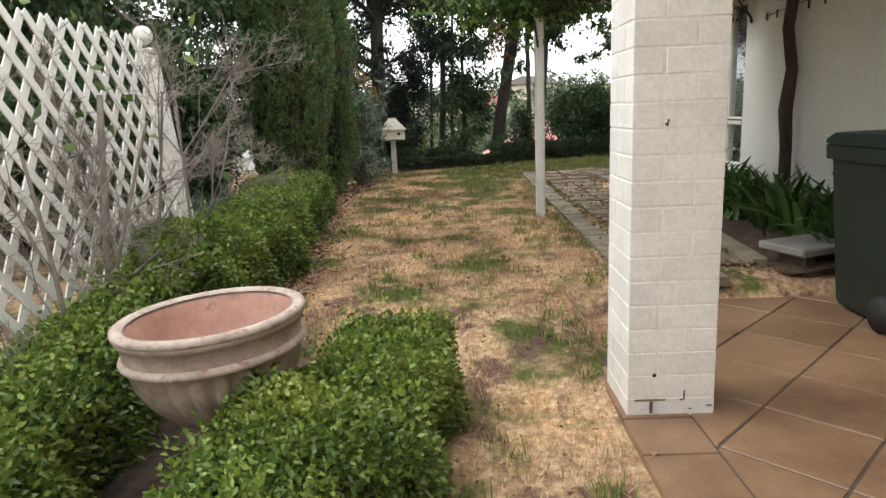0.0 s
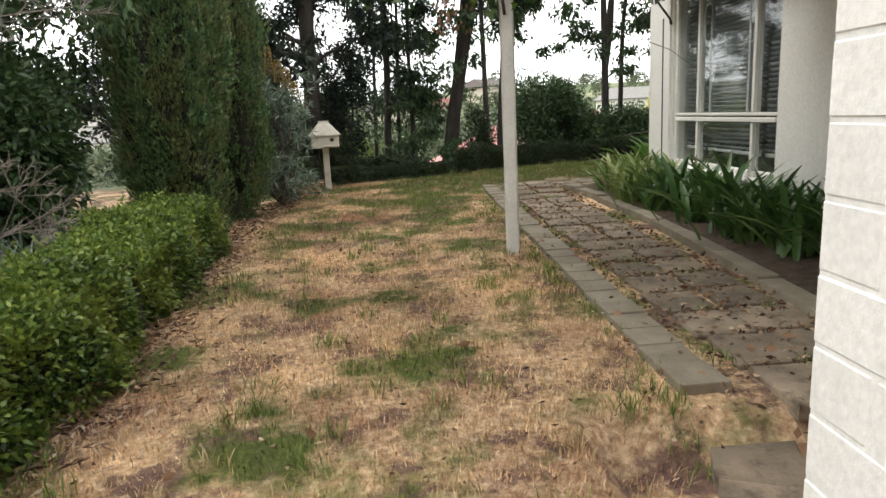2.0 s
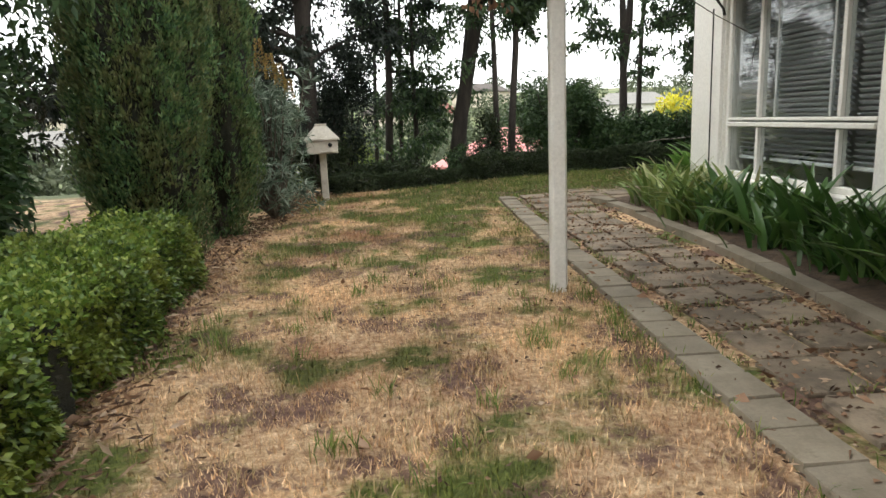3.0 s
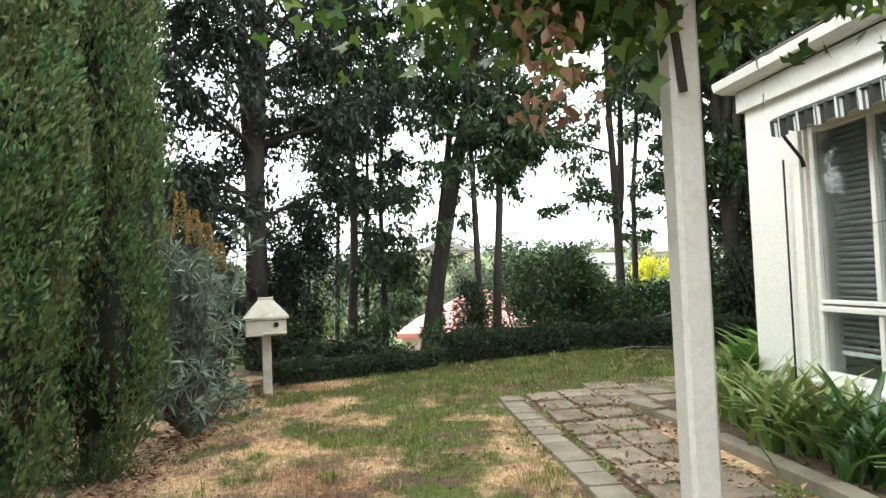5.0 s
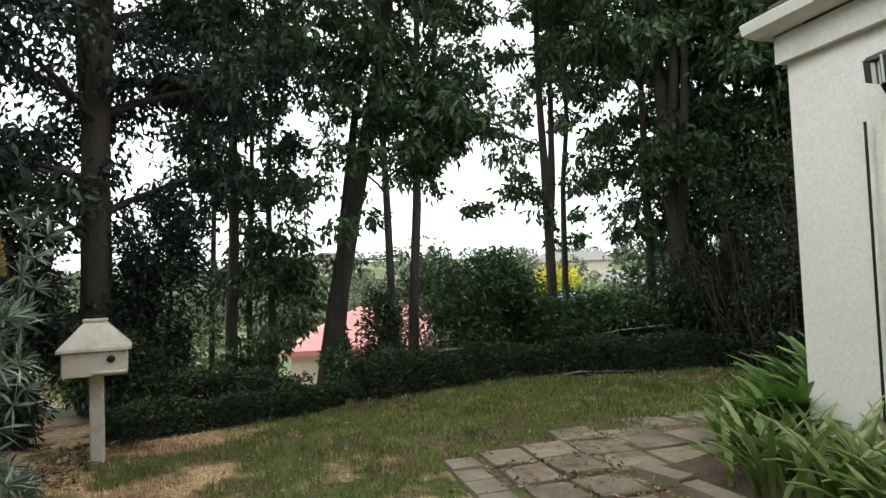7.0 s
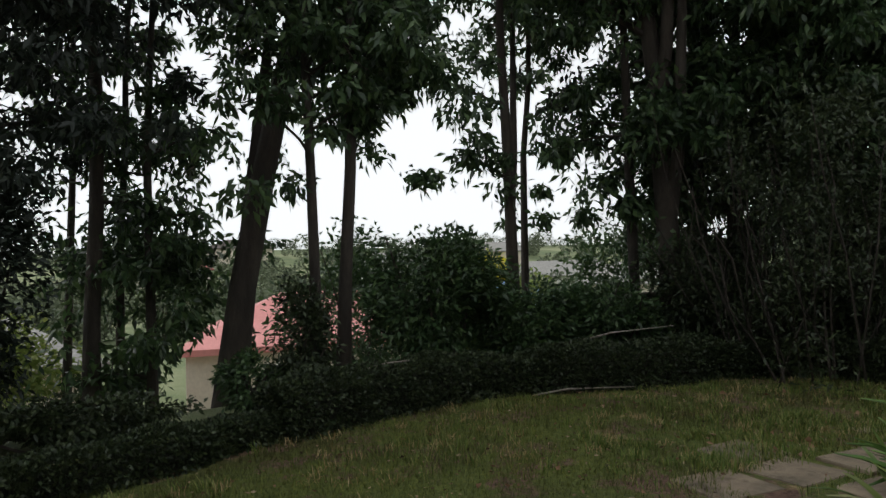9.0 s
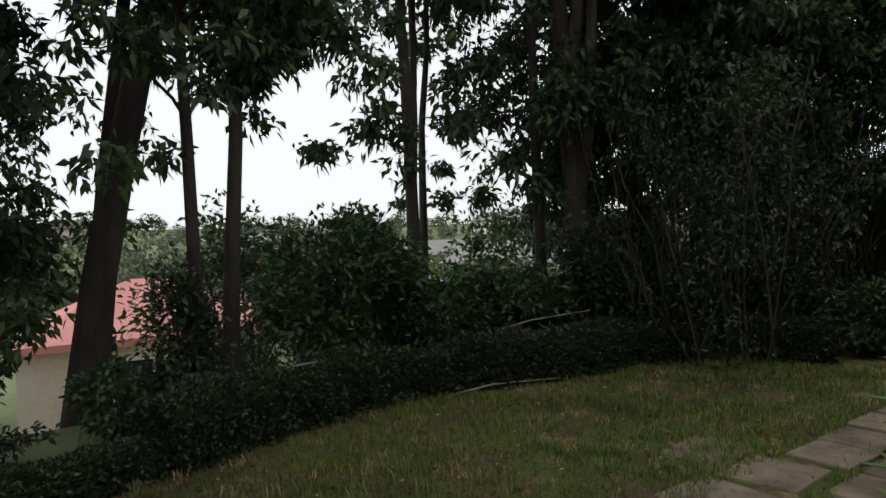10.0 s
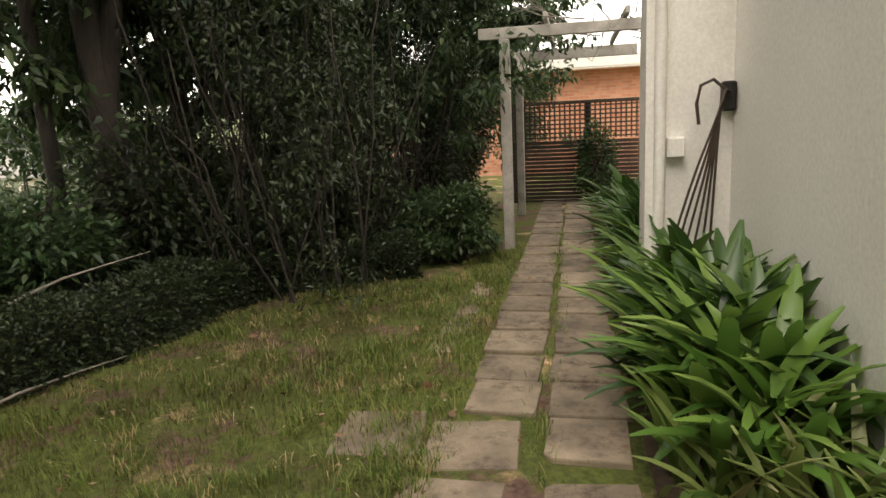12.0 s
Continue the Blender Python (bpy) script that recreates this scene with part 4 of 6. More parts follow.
for a, b in zip(lr, lr[1:]):
    for k in range(8):
        lid.faces.new((a[k], a[(k + 1) % 8], b[(k + 1) % 8], b[k]))
lid.faces.new(lr[-1])
lid.faces.new(list(reversed(lr[0])))
part("lid", lid, M_bin, wb)
tb = Tubes(8)
tb.add([(-0.2, -0.30, 1.03), (-0.2, -0.37, 1.06), (0.2, -0.37, 1.06), (0.2, -0.30, 1.03)], 0.014)
tb.done("handle", M_bin, wb)
for xw in (-0.25, 0.25):
    w_ = lathe([(0.10, -0.025), (0.10, 0.025)], 20)
    bmesh.ops.rotate(w_, verts=w_.verts[:], matrix=Matrix.Rotation(math.pi / 2, 3, "Y"))
    bmesh.ops.translate(w_, verts=w_.verts[:], vec=(xw, -0.24, 0.102))
    part("wheel", w_, M_rubber, wb)

# ---- stone bench ----
bench = thing("stone_bench", "low grey stone slab bench at the edge of the patio", "bench", (2.56, 4.92, PZ))
bench.rotation_euler = (0, 0, radians(20))
part("seat", one_box(-0.40, 0.42, -0.19, 0.19, 0.215, 0.27, 0.012), M_stone, bench)
# legs borrow the dark grout colour to read as the shaded gap below
for xl in (-0.25, 0.27):
    part("leg", one_box(xl - 0.05, xl + 0.05, -0.11, 0.11, -0.003, 0.213, 0.01), M_grout, bench)

# ---- urn on its pedestal ----
urn = thing("garden_urn", "large weathered fluted terracotta urn, empty but for dead leaves", "urn", (-0.735, 2.62, -0.13))
urn.scale = (0.95, 0.95, 0.965)
urn.rotation_euler = (0, radians(-3.0), 0)
prof = [(0.20, 0.0), (0.20, 0.05), (0.155, 0.07), (0.135, 0.13), (0.115, 0.185), (0.10, 0.21), (0.112, 0.225), (0.10, 0.24), (0.125, 0.26), (0.19, 0.31), (0.245, 0.37), (0.282, 0.44), (0.298, 0.505), (0.302, 0.52), (0.312, 0.526), (0.312, 0.54), (0.303, 0.546), (0.306, 0.60), (0.318, 0.607), (0.322, 0.622), (0.315, 0.636), (0.298, 0.64)]
prof = [(r, z) for r, z in prof]
part("bowl", lathe(prof + [(0.285, 0.632), (0.275, 0.60), (0.262, 0.52), (0.235, 0.46)], 96, 24, 0.085, 0.262, 0.512, top=False), M_urn, urn)
inner = lathe([(0.284, 0.631), (0.272, 0.60), (0.258, 0.54), (0.23, 0.475), (0.17, 0.43), (0.06, 0.415)], 64, bottom=False)
bmesh.ops.reverse_faces(inner, faces=inner.faces[:])
part("inside", inner, M_urn_in, urn, "reddish worn inside")
part("rim", lathe([(0.290, 0.628), (0.318, 0.624), (0.327, 0.632), (0.326, 0.645), (0.314, 0.652), (0.292, 0.650), (0.283, 0.642)], 96, top=False, bottom=False), M_urn_rim, urn, "pale worn rolled rim")
part("moulding", lathe([(0.300, 0.517), (0.314, 0.522), (0.319, 0.533), (0.314, 0.545), (0.300, 0.549)], 96, top=False, bottom=False), M_urn_rim, urn, "pale raised band")
part("residue", lathe([(0.02, 0.430), (0.13, 0.436), (0.172, 0.447), (0.190, 0.452)], 40, bottom=False, top=False), M_residue, urn, "damp red-brown residue")
crumbs = leaves("dead_leaves", np.stack([rng.uniform(-0.15, 0.15, 90), rng.uniform(-0.12, 0.17, 90), rng.uniform(0.435, 0.455, 90)], 1), np.stack([rng.normal(size=90), rng.normal(size=90), rng.uniform(0, 0.4, 90)], 1), rng.uniform(0.02, 0.05, 90), 0.024, L_litter)
crumbs.parent = urn
crumbs["label"] = "few dead brown leaves"

# ---- birdhouse ----
bird = thing("birdhouse", "weathered pale wooden birdhouse with a pyramid roof on a post", "birdhouse", (-1.05, 12.64, 0.0))
bird.scale = (0.94, 0.94, 0.845)
bird.rotation_euler = (0, 0, radians(8))
part("post", one_box(-0.05, 0.05, -0.05, 0.05, -0.15, 0.75, 0.008), M_bird, bird)
part("box", one_box(-0.22, 0.22, -0.20, 0.20, 0.752, 0.96, 0.008), M_bird, bird)
bm = bmesh.new()
q0 = [bm.verts.new((x * 0.25, y * 0.23, 0.962)) for x, y in ((-1, -1), (1, -1), (1, 1), (-1, 1))]
q1 = [bm.verts.new((x * 0.25, y * 0.23, 0.985)) for x, y in ((-1, -1), (1, -1), (1, 1), (-1, 1))]
q2 = [bm.verts.new((x * 0.075, y * 0.07, 1.20)) for x, y in ((-1, -1), (1, -1), (1, 1), (-1, 1))]
for a, b in ((q0, q1), (q1, q2)):
    for k in range(4):
        bm.faces.new((a[k], a[(k + 1) % 4], b[(k + 1) % 4], b[k]))
bm.faces.new(q2)
bm.faces.new(list(reversed(q0)))
part("roof", bm, M_bird, bird)
part("roof_cap", one_box(-0.085, 0.085, -0.08, 0.08, 1.201, 1.225, 0.005), M_bird, bird)
hole = lathe([(0.03, 0), (0.03, 0.02)], 20)
bmesh.ops.rotate(hole, verts=hole.verts[:], matrix=Matrix.Rotation(math.pi / 2, 3, "X"))
bmesh.ops.translate(hole, verts=hole.verts[:], vec=(0.11, -0.198, 0.89))
part("entrance_hole", hole, M_black, bird, "round dark entrance hole")
part("perch_ledge", one_box(-0.02, 0.22, -0.26, -0.202, 0.775, 0.795, 0.004), M_bird, bird)

# ---- white trellis ----
trel = thing("trellis", "white painted diagonal lattice trellis with a ball-topped post", "trellis", (-1.77, 5.0, -0.05))
trel.rotation_euler = (0, radians(-6.0), 0)


def strip(y0_, z0, y1_, z1, xo):
    d = Vector((0, y1_ - y0_, z1 - z0)).normalized()
    nrm = Vector((0, -d.z, d.y)) * 0.023
    a, b = Vector((xo, y0_, z0)), Vector((xo, y1_, z1))
    c = [a - nrm, b - nrm, b + nrm, a + nrm]
    lo = [lat_bm.verts.new(p + Vector((-0.004, 0, 0))) for p in c]
    hi = [lat_bm.verts.new(p + Vector((0.004, 0, 0))) for p in c]
    lat_bm.faces.new(hi)
    lat_bm.faces.new(list(reversed(lo)))
    for k in range(4):
        lat_bm.faces.new((lo[k], lo[(k + 1) % 4], hi[(k + 1) % 4], hi[k]))


Y0, Y1, ZB, ZT = -4.0, -0.05, 0.05, 1.72
for sgn, xo in ((1, 0.0), (-1, 0.0105)):
    k = -30
    while k < 60:
        c0 = k * 0.215
        # clip the slanted strip to the panel
        ya, yb = Y0, Y1
        za, zb = (ya - Y0) * sgn * 1.25 + c0, (yb - Y0) * sgn * 1.25 + c0
        dz = zb - za
        t0, t1 = (ZB - za) / dz, (ZT - za) / dz
        lo_t, hi_t = max(0, min(t0, t1)), min(1, max(t0, t1))
        if hi_t - lo_t > 0.004:
            lat_bm = bmesh.new()
            strip(ya + (yb - ya) * lo_t, za + dz * lo_t, ya + (yb - ya) * hi_t, za + dz * hi_t, xo)
            part("lattice_strip", lat_bm, M_paint, trel)
        k += 1
part("post", one_box(-0.05, 0.05, -0.045, 0.055, -0.1, 1.66, 0.01), M_paint, trel)
ball = bmesh.new()
bmesh.ops.create_icosphere(ball, subdivisions=3, radius=0.062, matrix=Matrix.Translation((0, 0, 1.745)))
for f in ball.faces:
    f.smooth = True
part("finial", ball, M_paint, trel, "round white ball finial")

# ---- hose on the wall ----
hose = thing("garden_hose", "brown garden hose hung in loops on the wall corner", "hose", (5.20, 10.44, 1.38))
part("hanger", one_box(-0.06, 0.03, -0.055, 0.02, -0.05, 0.12, 0.01), M_metal, hose)
for k in range(6):
    o = k * 0.012
    tb = Tubes(7)
    yb = 0.05 + k * 0.05
    pts = [(-0.05 - o, -0.01, 0.06), (-0.075 - o, 0.02, 0.07)] + [(-0.075 - o, 0.03 + yb * u, 0.05 - 0.98 * u + 0.03 * math.sin(u * 5 + k)) for u in (0.15, 0.3, 0.45, 0.6, 0.75, 0.9, 1.0)]
    tb.add(pts, 0.0075)
    tb.done("hose_loop", M_hose, hose)
tb = Tubes(7)
tb.add([(-0.09, 0.0, 0.06), (-0.09, 0.08, 0.13), (-0.09, 0.15, 0.10), (-0.09, 0.17, 0.0), (-0.09, 0.155, -0.12)], 0.010)
tb.done("hose_loop", M_hose, hose)
# downpipe and tap box on the projection
dp = Tubes(10)
dp.add([(5.195, 10.80, -0.05), (5.195, 10.80, 1.2), (5.195, 10.80, 2.5)], 0.035)
tagged(dp.done("downpipe", M_render), "cream painted downpipe on the wall", "downpipe")
mb = thing("meter_box", "small cream meter box fixed to the wall", "box", (5.195, 10.71, 1.13))
part("case", one_box(-0.05, 0.035, -0.05, 0.05, -0.06, 0.06, 0.008), M_render, mb)

# ---- hedges ----
def hedge(name, label, line, width, height, count, leaf, material, z_off=0.0, rough=0.05, shoots=0):
    """A clipped hedge along a line of points: a twiggy core, coloured near black for the shade inside, and a shell of
    small leaves.
    """
    h = thing(name, label, "hedge")
    pts = np.array(line, float)
    seg = np.diff(pts, axis=0)
    ln = np.hypot(seg[:, 0], seg[:, 1])
    cum = np.r_[0, np.cumsum(ln)]

    def at(s):
        return np.stack([np.interp(s, cum, pts[:, 0]), np.interp(s, cum, pts[:, 1])], -1)

    def side_of(s):
        e = 0.05
        d = unit(at(np.minimum(s + e, cum[-1])) - at(np.maximum(s - e, 0)))
        return np.stack([d[..., 1], -d[..., 0]], -1)

    m = max(8, int(cum[-1] / 0.12))
    s = np.linspace(0.06, cum[-1] - 0.06, m)
    c, sd = at(s), side_of(s)
    w = width / 2 - 0.10
    hh = height - 0.10
    prof = [(-w, 0.0), (-w, hh * 0.7), (-w * 0.75, hh), (w * 0.75, hh), (w, hh * 0.7), (w, 0.0)]
    v = []
    for k in range(m):
        wob = 1 + 0.10 * math.sin(k * 1.7) + 0.06 * math.sin(k * 0.53)
        for u, z in prof:
            p = c[k] + sd[k] * u * wob
            v.append((p[0], p[1], float(ground_z(p[0], p[1])) + z * wob + z_off - (0.05 if z == 0 else 0)))
    n = len(prof)
    idx_ = np.arange(m * n).reshape(m, n)
    q = np.stack([idx_[:-1, :-1], idx_[:-1, 1:], idx_[1:, 1:], idx_[1:, :-1]], -1).reshape(-1, 4)
    caps = [[idx_[0, 0], idx_[0, 1], idx_[0, 4], idx_[0, 5]], [idx_[0, 1], idx_[0, 2], idx_[0, 3], idx_[0, 4]], [idx_[-1, 0], idx_[-1, 5], idx_[-1, 4], idx_[-1, 1]], [idx_[-1, 1], idx_[-1, 4], idx_[-1, 3], idx_[-1, 2]]]
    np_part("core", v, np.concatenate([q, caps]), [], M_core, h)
    # leaves over top, sides and ends
    s = rng.uniform(0, cum[-1], count)
    per = rng.uniform(0, 2 * height + width, count)
    W = width / 2
    u = np.where(per < height, -W, np.where(per < height + width, per - height - W, W))
    z = np.where(per < height, per, np.where(per < height + width, height, 2 * height + width - per))
    endcap = rng.uniform(size=count) < min(0.3, width / (cum[-1] + width))
    s = np.where(endcap, np.where(rng.uniform(size=count) < 0.5, 0.0, cum[-1]), s)
    u = np.where(endcap, rng.uniform(-W, W, count), u)
    z = np.where(endcap, rng.uniform(0, height, count), z)
    lump = 1 + rough * (np.sin(s * 5.1 + u * 3) + np.sin(s * 11.7 + z * 9) * 0.6 + np.sin(s * 2.3) * 0.8)
    inset = 1 - np.abs(rng.normal(0, 0.09, count))
    corner = 1 - 0.12 * (np.abs(u) / W) ** 4 * (z / height) ** 4
    u, z = u * lump * inset * corner, z * lump * inset * corner
    p = at(s) + side_of(s) * u[:, None] + rng.normal(0, 0.012, (count, 2))
    pos = np.c_[p, ground_z(p[:, 0], p[:, 1]) + np.maximum(z, 0.02) + z_off]
    out = np.c_[side_of(s) * (u / W)[:, None], (z / height)]
    axis = unit(out) * 0.8 + rng.normal(0, 0.65, (count, 3))
    leaves("foliage", pos, axis, rng.uniform(0.7, 1.3, count) * leaf, rng.uniform(0.8, 1.2, count) * leaf * 0.55, material, h)
    if shoots:
        s, u = rng.uniform(0.05, cum[-1] - 0.05, shoots), rng.uniform(-W, W, shoots) * 0.95
        foot_ = at(s) + side_of(s) * u[:, None]
        tall = rng.gamma(2.0, 0.026, shoots) + 0.02
        tilt = rng.normal(0, 0.35, (shoots, 2))
        g = rng.uniform(0, 1, (shoots, 9))
        pos = np.stack([foot_[:, :1] + tilt[:, :1] * tall[:, None] * g, foot_[:, 1:] + tilt[:, 1:] * tall[:, None] * g, (ground_z(foot_[:, 0], foot_[:, 1]) + height * 0.94 - 0.10 * (np.abs(u) / W) ** 4 + z_off)[:, None] + tall[:, None] * g], -1).reshape(-1, 3)
        n = len(pos)
        leaves("fresh_growth", pos, rng.normal(0, 0.7, (n, 3)) + np.array([0, 0, 0.7]), rng.uniform(0.7, 1.3, n) * leaf, rng.uniform(0.8, 1.2, n) * leaf * 0.55, L_shoot, h, "fresh yellow-green shoots")
    return h


hedge("box_hedge", "clipped low box hedge along the lawn with fresh green tips", [(-1.48, 3.9), (-1.42, 5.0), (-1.52, 6.2), (-1.66, 7.2), (-1.74, 7.85)], 0.66, 0.44, 66000, 0.032, L_box, rough=0.16, shoots=2600)
hedge("box_hedge", "clipped low box hedge beside the urn", [(-0.62, 1.95), (-0.30, 2.35), (-0.24, 3.2)], 0.50, 0.36, 34000, 0.027, L_box, rough=0.18, shoots=700)
hedge("box_hedge", "straggly low box hedge in front of the trellis", [(-1.28, 1.6), (-1.42, 2.4), (-1.58, 3.85)], 0.50, 0.40, 26000, 0.032, L_box, rough=0.15, shoots=700)
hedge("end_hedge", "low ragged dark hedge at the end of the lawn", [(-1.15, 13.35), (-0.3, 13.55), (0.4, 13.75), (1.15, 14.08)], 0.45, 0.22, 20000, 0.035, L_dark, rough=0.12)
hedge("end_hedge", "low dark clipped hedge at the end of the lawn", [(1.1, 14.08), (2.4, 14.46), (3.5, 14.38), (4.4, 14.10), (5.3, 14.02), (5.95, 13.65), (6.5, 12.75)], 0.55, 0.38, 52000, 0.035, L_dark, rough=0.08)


# soil sheet whose dark colour stands for the shadow round the urn
sv = [(x, yv, float(ground_z(x, yv)) + 0.012 + 0.012 * math.sin(x * 13 + yv * 9)) for x in np.linspace(-2.3, -0.08, 26) for yv in np.linspace(-0.5, 3.55, 40)]
ii = np.arange(26 * 40).reshape(26, 40)
corner = np_part("soil_bed", sv, np.stack([ii[:-1, :-1], ii[1:, :-1], ii[1:, 1:], ii[:-1, 1:]], -1).reshape(-1, 4), [], M_dirt, smooth=True)
tagged(corner, "soil round the urn, darkened as the deep shade between the hedges", "soil", kind="structure")


# ---- cypresses ----
def cypress(at, radius, height, count, label):
    t = thing("cypress", label, "tree", (at[0], at[1], float(ground_z(*at))))
    tb = Tubes(8)
    tb.add([(0, 0, -0.2), (0.02, 0, height * 0.5), (0, 0.02, height * 0.95)], [0.09, 0.06, 0.01])
    tb.done("trunk", M_bark, t)

    def rad(a, z):
        f = z / height
        body = np.clip(np.minimum(1.0, 0.62 + 2.2 * f), 0, 1) * np.clip((1.02 - f) * 2.2, 0, 1) ** 0.6
        flute = 1 + 0.10 * np.sin(a * 7 + z * 0.5) + 0.07 * np.sin(a * 13 - z * 1.1 + 1) + 0.06 * np.sin(z * 4.2 + a * 3) + 0.04 * np.sin(z * 9.0 + a * 5)
        return radius * body * flute

    n, m = 48, 60
    A, Zc = np.meshgrid(np.linspace(0, 2 * np.pi, n, endpoint=False), np.linspace(0.22, height * 0.98, m))
    R = rad(A, Zc) * 0.80 * smooth01(0.1, 0.6, Zc)
    i = np.arange(n * m).reshape(m, n)
    q = np.stack([i[:-1], np.roll(i, -1, 1)[:-1], np.roll(i, -1, 1)[1:], i[1:]], -1).reshape(-1, 4)
    # solid core, its colour darkened as the shade behind the sprays
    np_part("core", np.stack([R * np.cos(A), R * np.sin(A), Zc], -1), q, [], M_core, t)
    # flame-shaped plumes of fine sprays
    plumes = count // 120
    pa, pz = rng.uniform(0, 2 * np.pi, plumes), rng.uniform(0.0, 1.0, plumes) ** 0.85 * height * 0.97
    pr = rad(pa, pz) * rng.uniform(0.80, 1.03, plumes)
    k = np.repeat(np.arange(plumes), 120)
    f = rng.uniform(0, 1, count)
    w = 0.085 * np.sqrt(f + 0.08) * (1.05 - f) * 2.0
    phi = rng.uniform(0, 2 * np.pi, count)
    rr_ = pr[k] + w * np.cos(phi) + 0.04 * f
    aa = pa[k] + w * np.sin(phi) / np.maximum(pr[k], 0.1)
    pos = np.stack([rr_ * np.cos(aa), rr_ * np.sin(aa), np.maximum(pz[k] + (f - 0.4) * 0.36, 0.02)], 1)
    axis = np.stack([np.cos(aa) * 0.5, np.sin(aa) * 0.5, np.full(count, 0.9)], 1) + rng.normal(0, 0.4, (count, 3))
    leaves("crown", pos, axis, rng.uniform(0.03, 0.065, count), rng.uniform(0.010, 0.022, count), L_cyp, t, "", 0.3, 0.0)
    return t


cypress((-2.02, 9.0), 0.46, 5.4, 132000, "tall dense dark green cypress beside the lawn")
cypress((-1.76, 9.95), 0.40, 5.0, 72000, "tall narrow green cypress next to another")


# ---- broad trees ----
def tree(at, height, r0, label, lean=(0.0, 0.0), low=0.35, spread_=1.3, limbs=12, count=9000, leaf=0.07, material=None, bark=None, seed=0, clump=0.34, fork=0, name="tree", droop=0.5):
    rr = np.random.default_rng(seed + 100)
    t = thing(name, label, "tree", (at[0], at[1], float(ground_z(*at))))
    bark = bark or M_bark
    k = 9
    f = np.linspace(0, 1, k)
    sway = np.cumsum(rr.normal(0, 0.055, (k, 2)), 0) * height * 0.16
    trunk = np.c_[lean[0] * f * height + sway[:, 0] * f, lean[1] * f * height + sway[:, 1] * f, f * height]
    trunk[0, 2] = -0.4
    tb = Tubes(9)
    tb.add(trunk, r0 * (1 - 0.82 * f ** 1.1) * np.r_[1.25, np.ones(k - 1)])
    tips = []
    for b in range(fork):
        s0 = rr.uniform(0.12, 0.3)
        p0 = np.array([np.interp(s0, f, trunk[:, j]) for j in range(3)])
        d = rr.uniform(0, 2 * np.pi)
        g = np.linspace(0, 1, 7)[:, None]
        off = np.array([math.cos(d), math.sin(d), 0]) * rr.uniform(0.3, 0.8)
        pts = p0 + g * np.array([0, 0, height * rr.uniform(0.55, 0.75)]) + np.sqrt(g) * off + lean[0] * g * np.array([height * 0.5, 0, 0])
        tb.add(pts, r0 * 0.6 * (1 - 0.8 * g[:, 0]))
        tips += [pts[j] for j in (4, 5, 6)]
    tb.done("trunk", bark, t)
    br = Tubes(5)
    for b in range(limbs):
        s0 = rr.uniform(low, 0.97)
        p0 = np.array([np.interp(s0, f, trunk[:, j]) for j in range(3)])
        d = rr.uniform(0, 2 * np.pi)
        L = spread_ * rr.uniform(0.5, 1.1) * (1.15 - 0.6 * abs(s0 - 0.6))
        g = np.linspace(0, 1, 6)[:, None]
        up = rr.uniform(0.1, 0.75)
        pts = p0 + g * L * np.array([math.cos(d), math.sin(d), up]) + np.c_[rr.normal(0, 0.05, (6, 2)) * g, -0.25 * L * g[:, 0] ** 2]
        br.add(pts, r0 * 0.24 * (1 - 0.85 * g[:, 0]) + 0.004)
        tips += [pts[3], pts[4], pts[5]]
        for tw in range(3):
            q0 = pts[rr.integers(2, 6)]
            e = q0 + rr.normal(0, 0.3, 3) * spread_ * 0.5
            br.add([q0, (q0 + e) / 2 + rr.normal(0, 0.04, 3), e], [0.009, 0.006, 0.003])
            tips.append(e)
    tagged(br.done("branchwork", bark, t), kind="stuff")
    tips = np.array(tips)
    tips = np.concatenate([tips, tips + rr.normal(0, clump * 1.3, tips.shape)])
    w = rr.uniform(0.15, 1.0, len(tips)) ** 1.5
    pick = rr.choice(len(tips), count, p=w / w.sum())
    size_ = rr.uniform(0.35, 0.75, len(tips))[pick][:, None]
    pos = tips[pick] + unit(rr.normal(0, 1, (count, 3))) * rr.uniform(0, 1, (count, 1)) ** 0.6 * clump * size_ * np.array([1.2, 1.2, 0.8])
    axis = rr.normal(0, 0.6, (count, 3)) + (pos - tips[pick]) / clump * 0.6 - np.array([0, 0, droop])
    leaves("crown", pos, axis, rr.uniform(0.7, 1.35, count) * leaf * 1.3, rr.uniform(0.7, 1.2, count) * leaf * 0.6, material or L_tree, t)
    return t


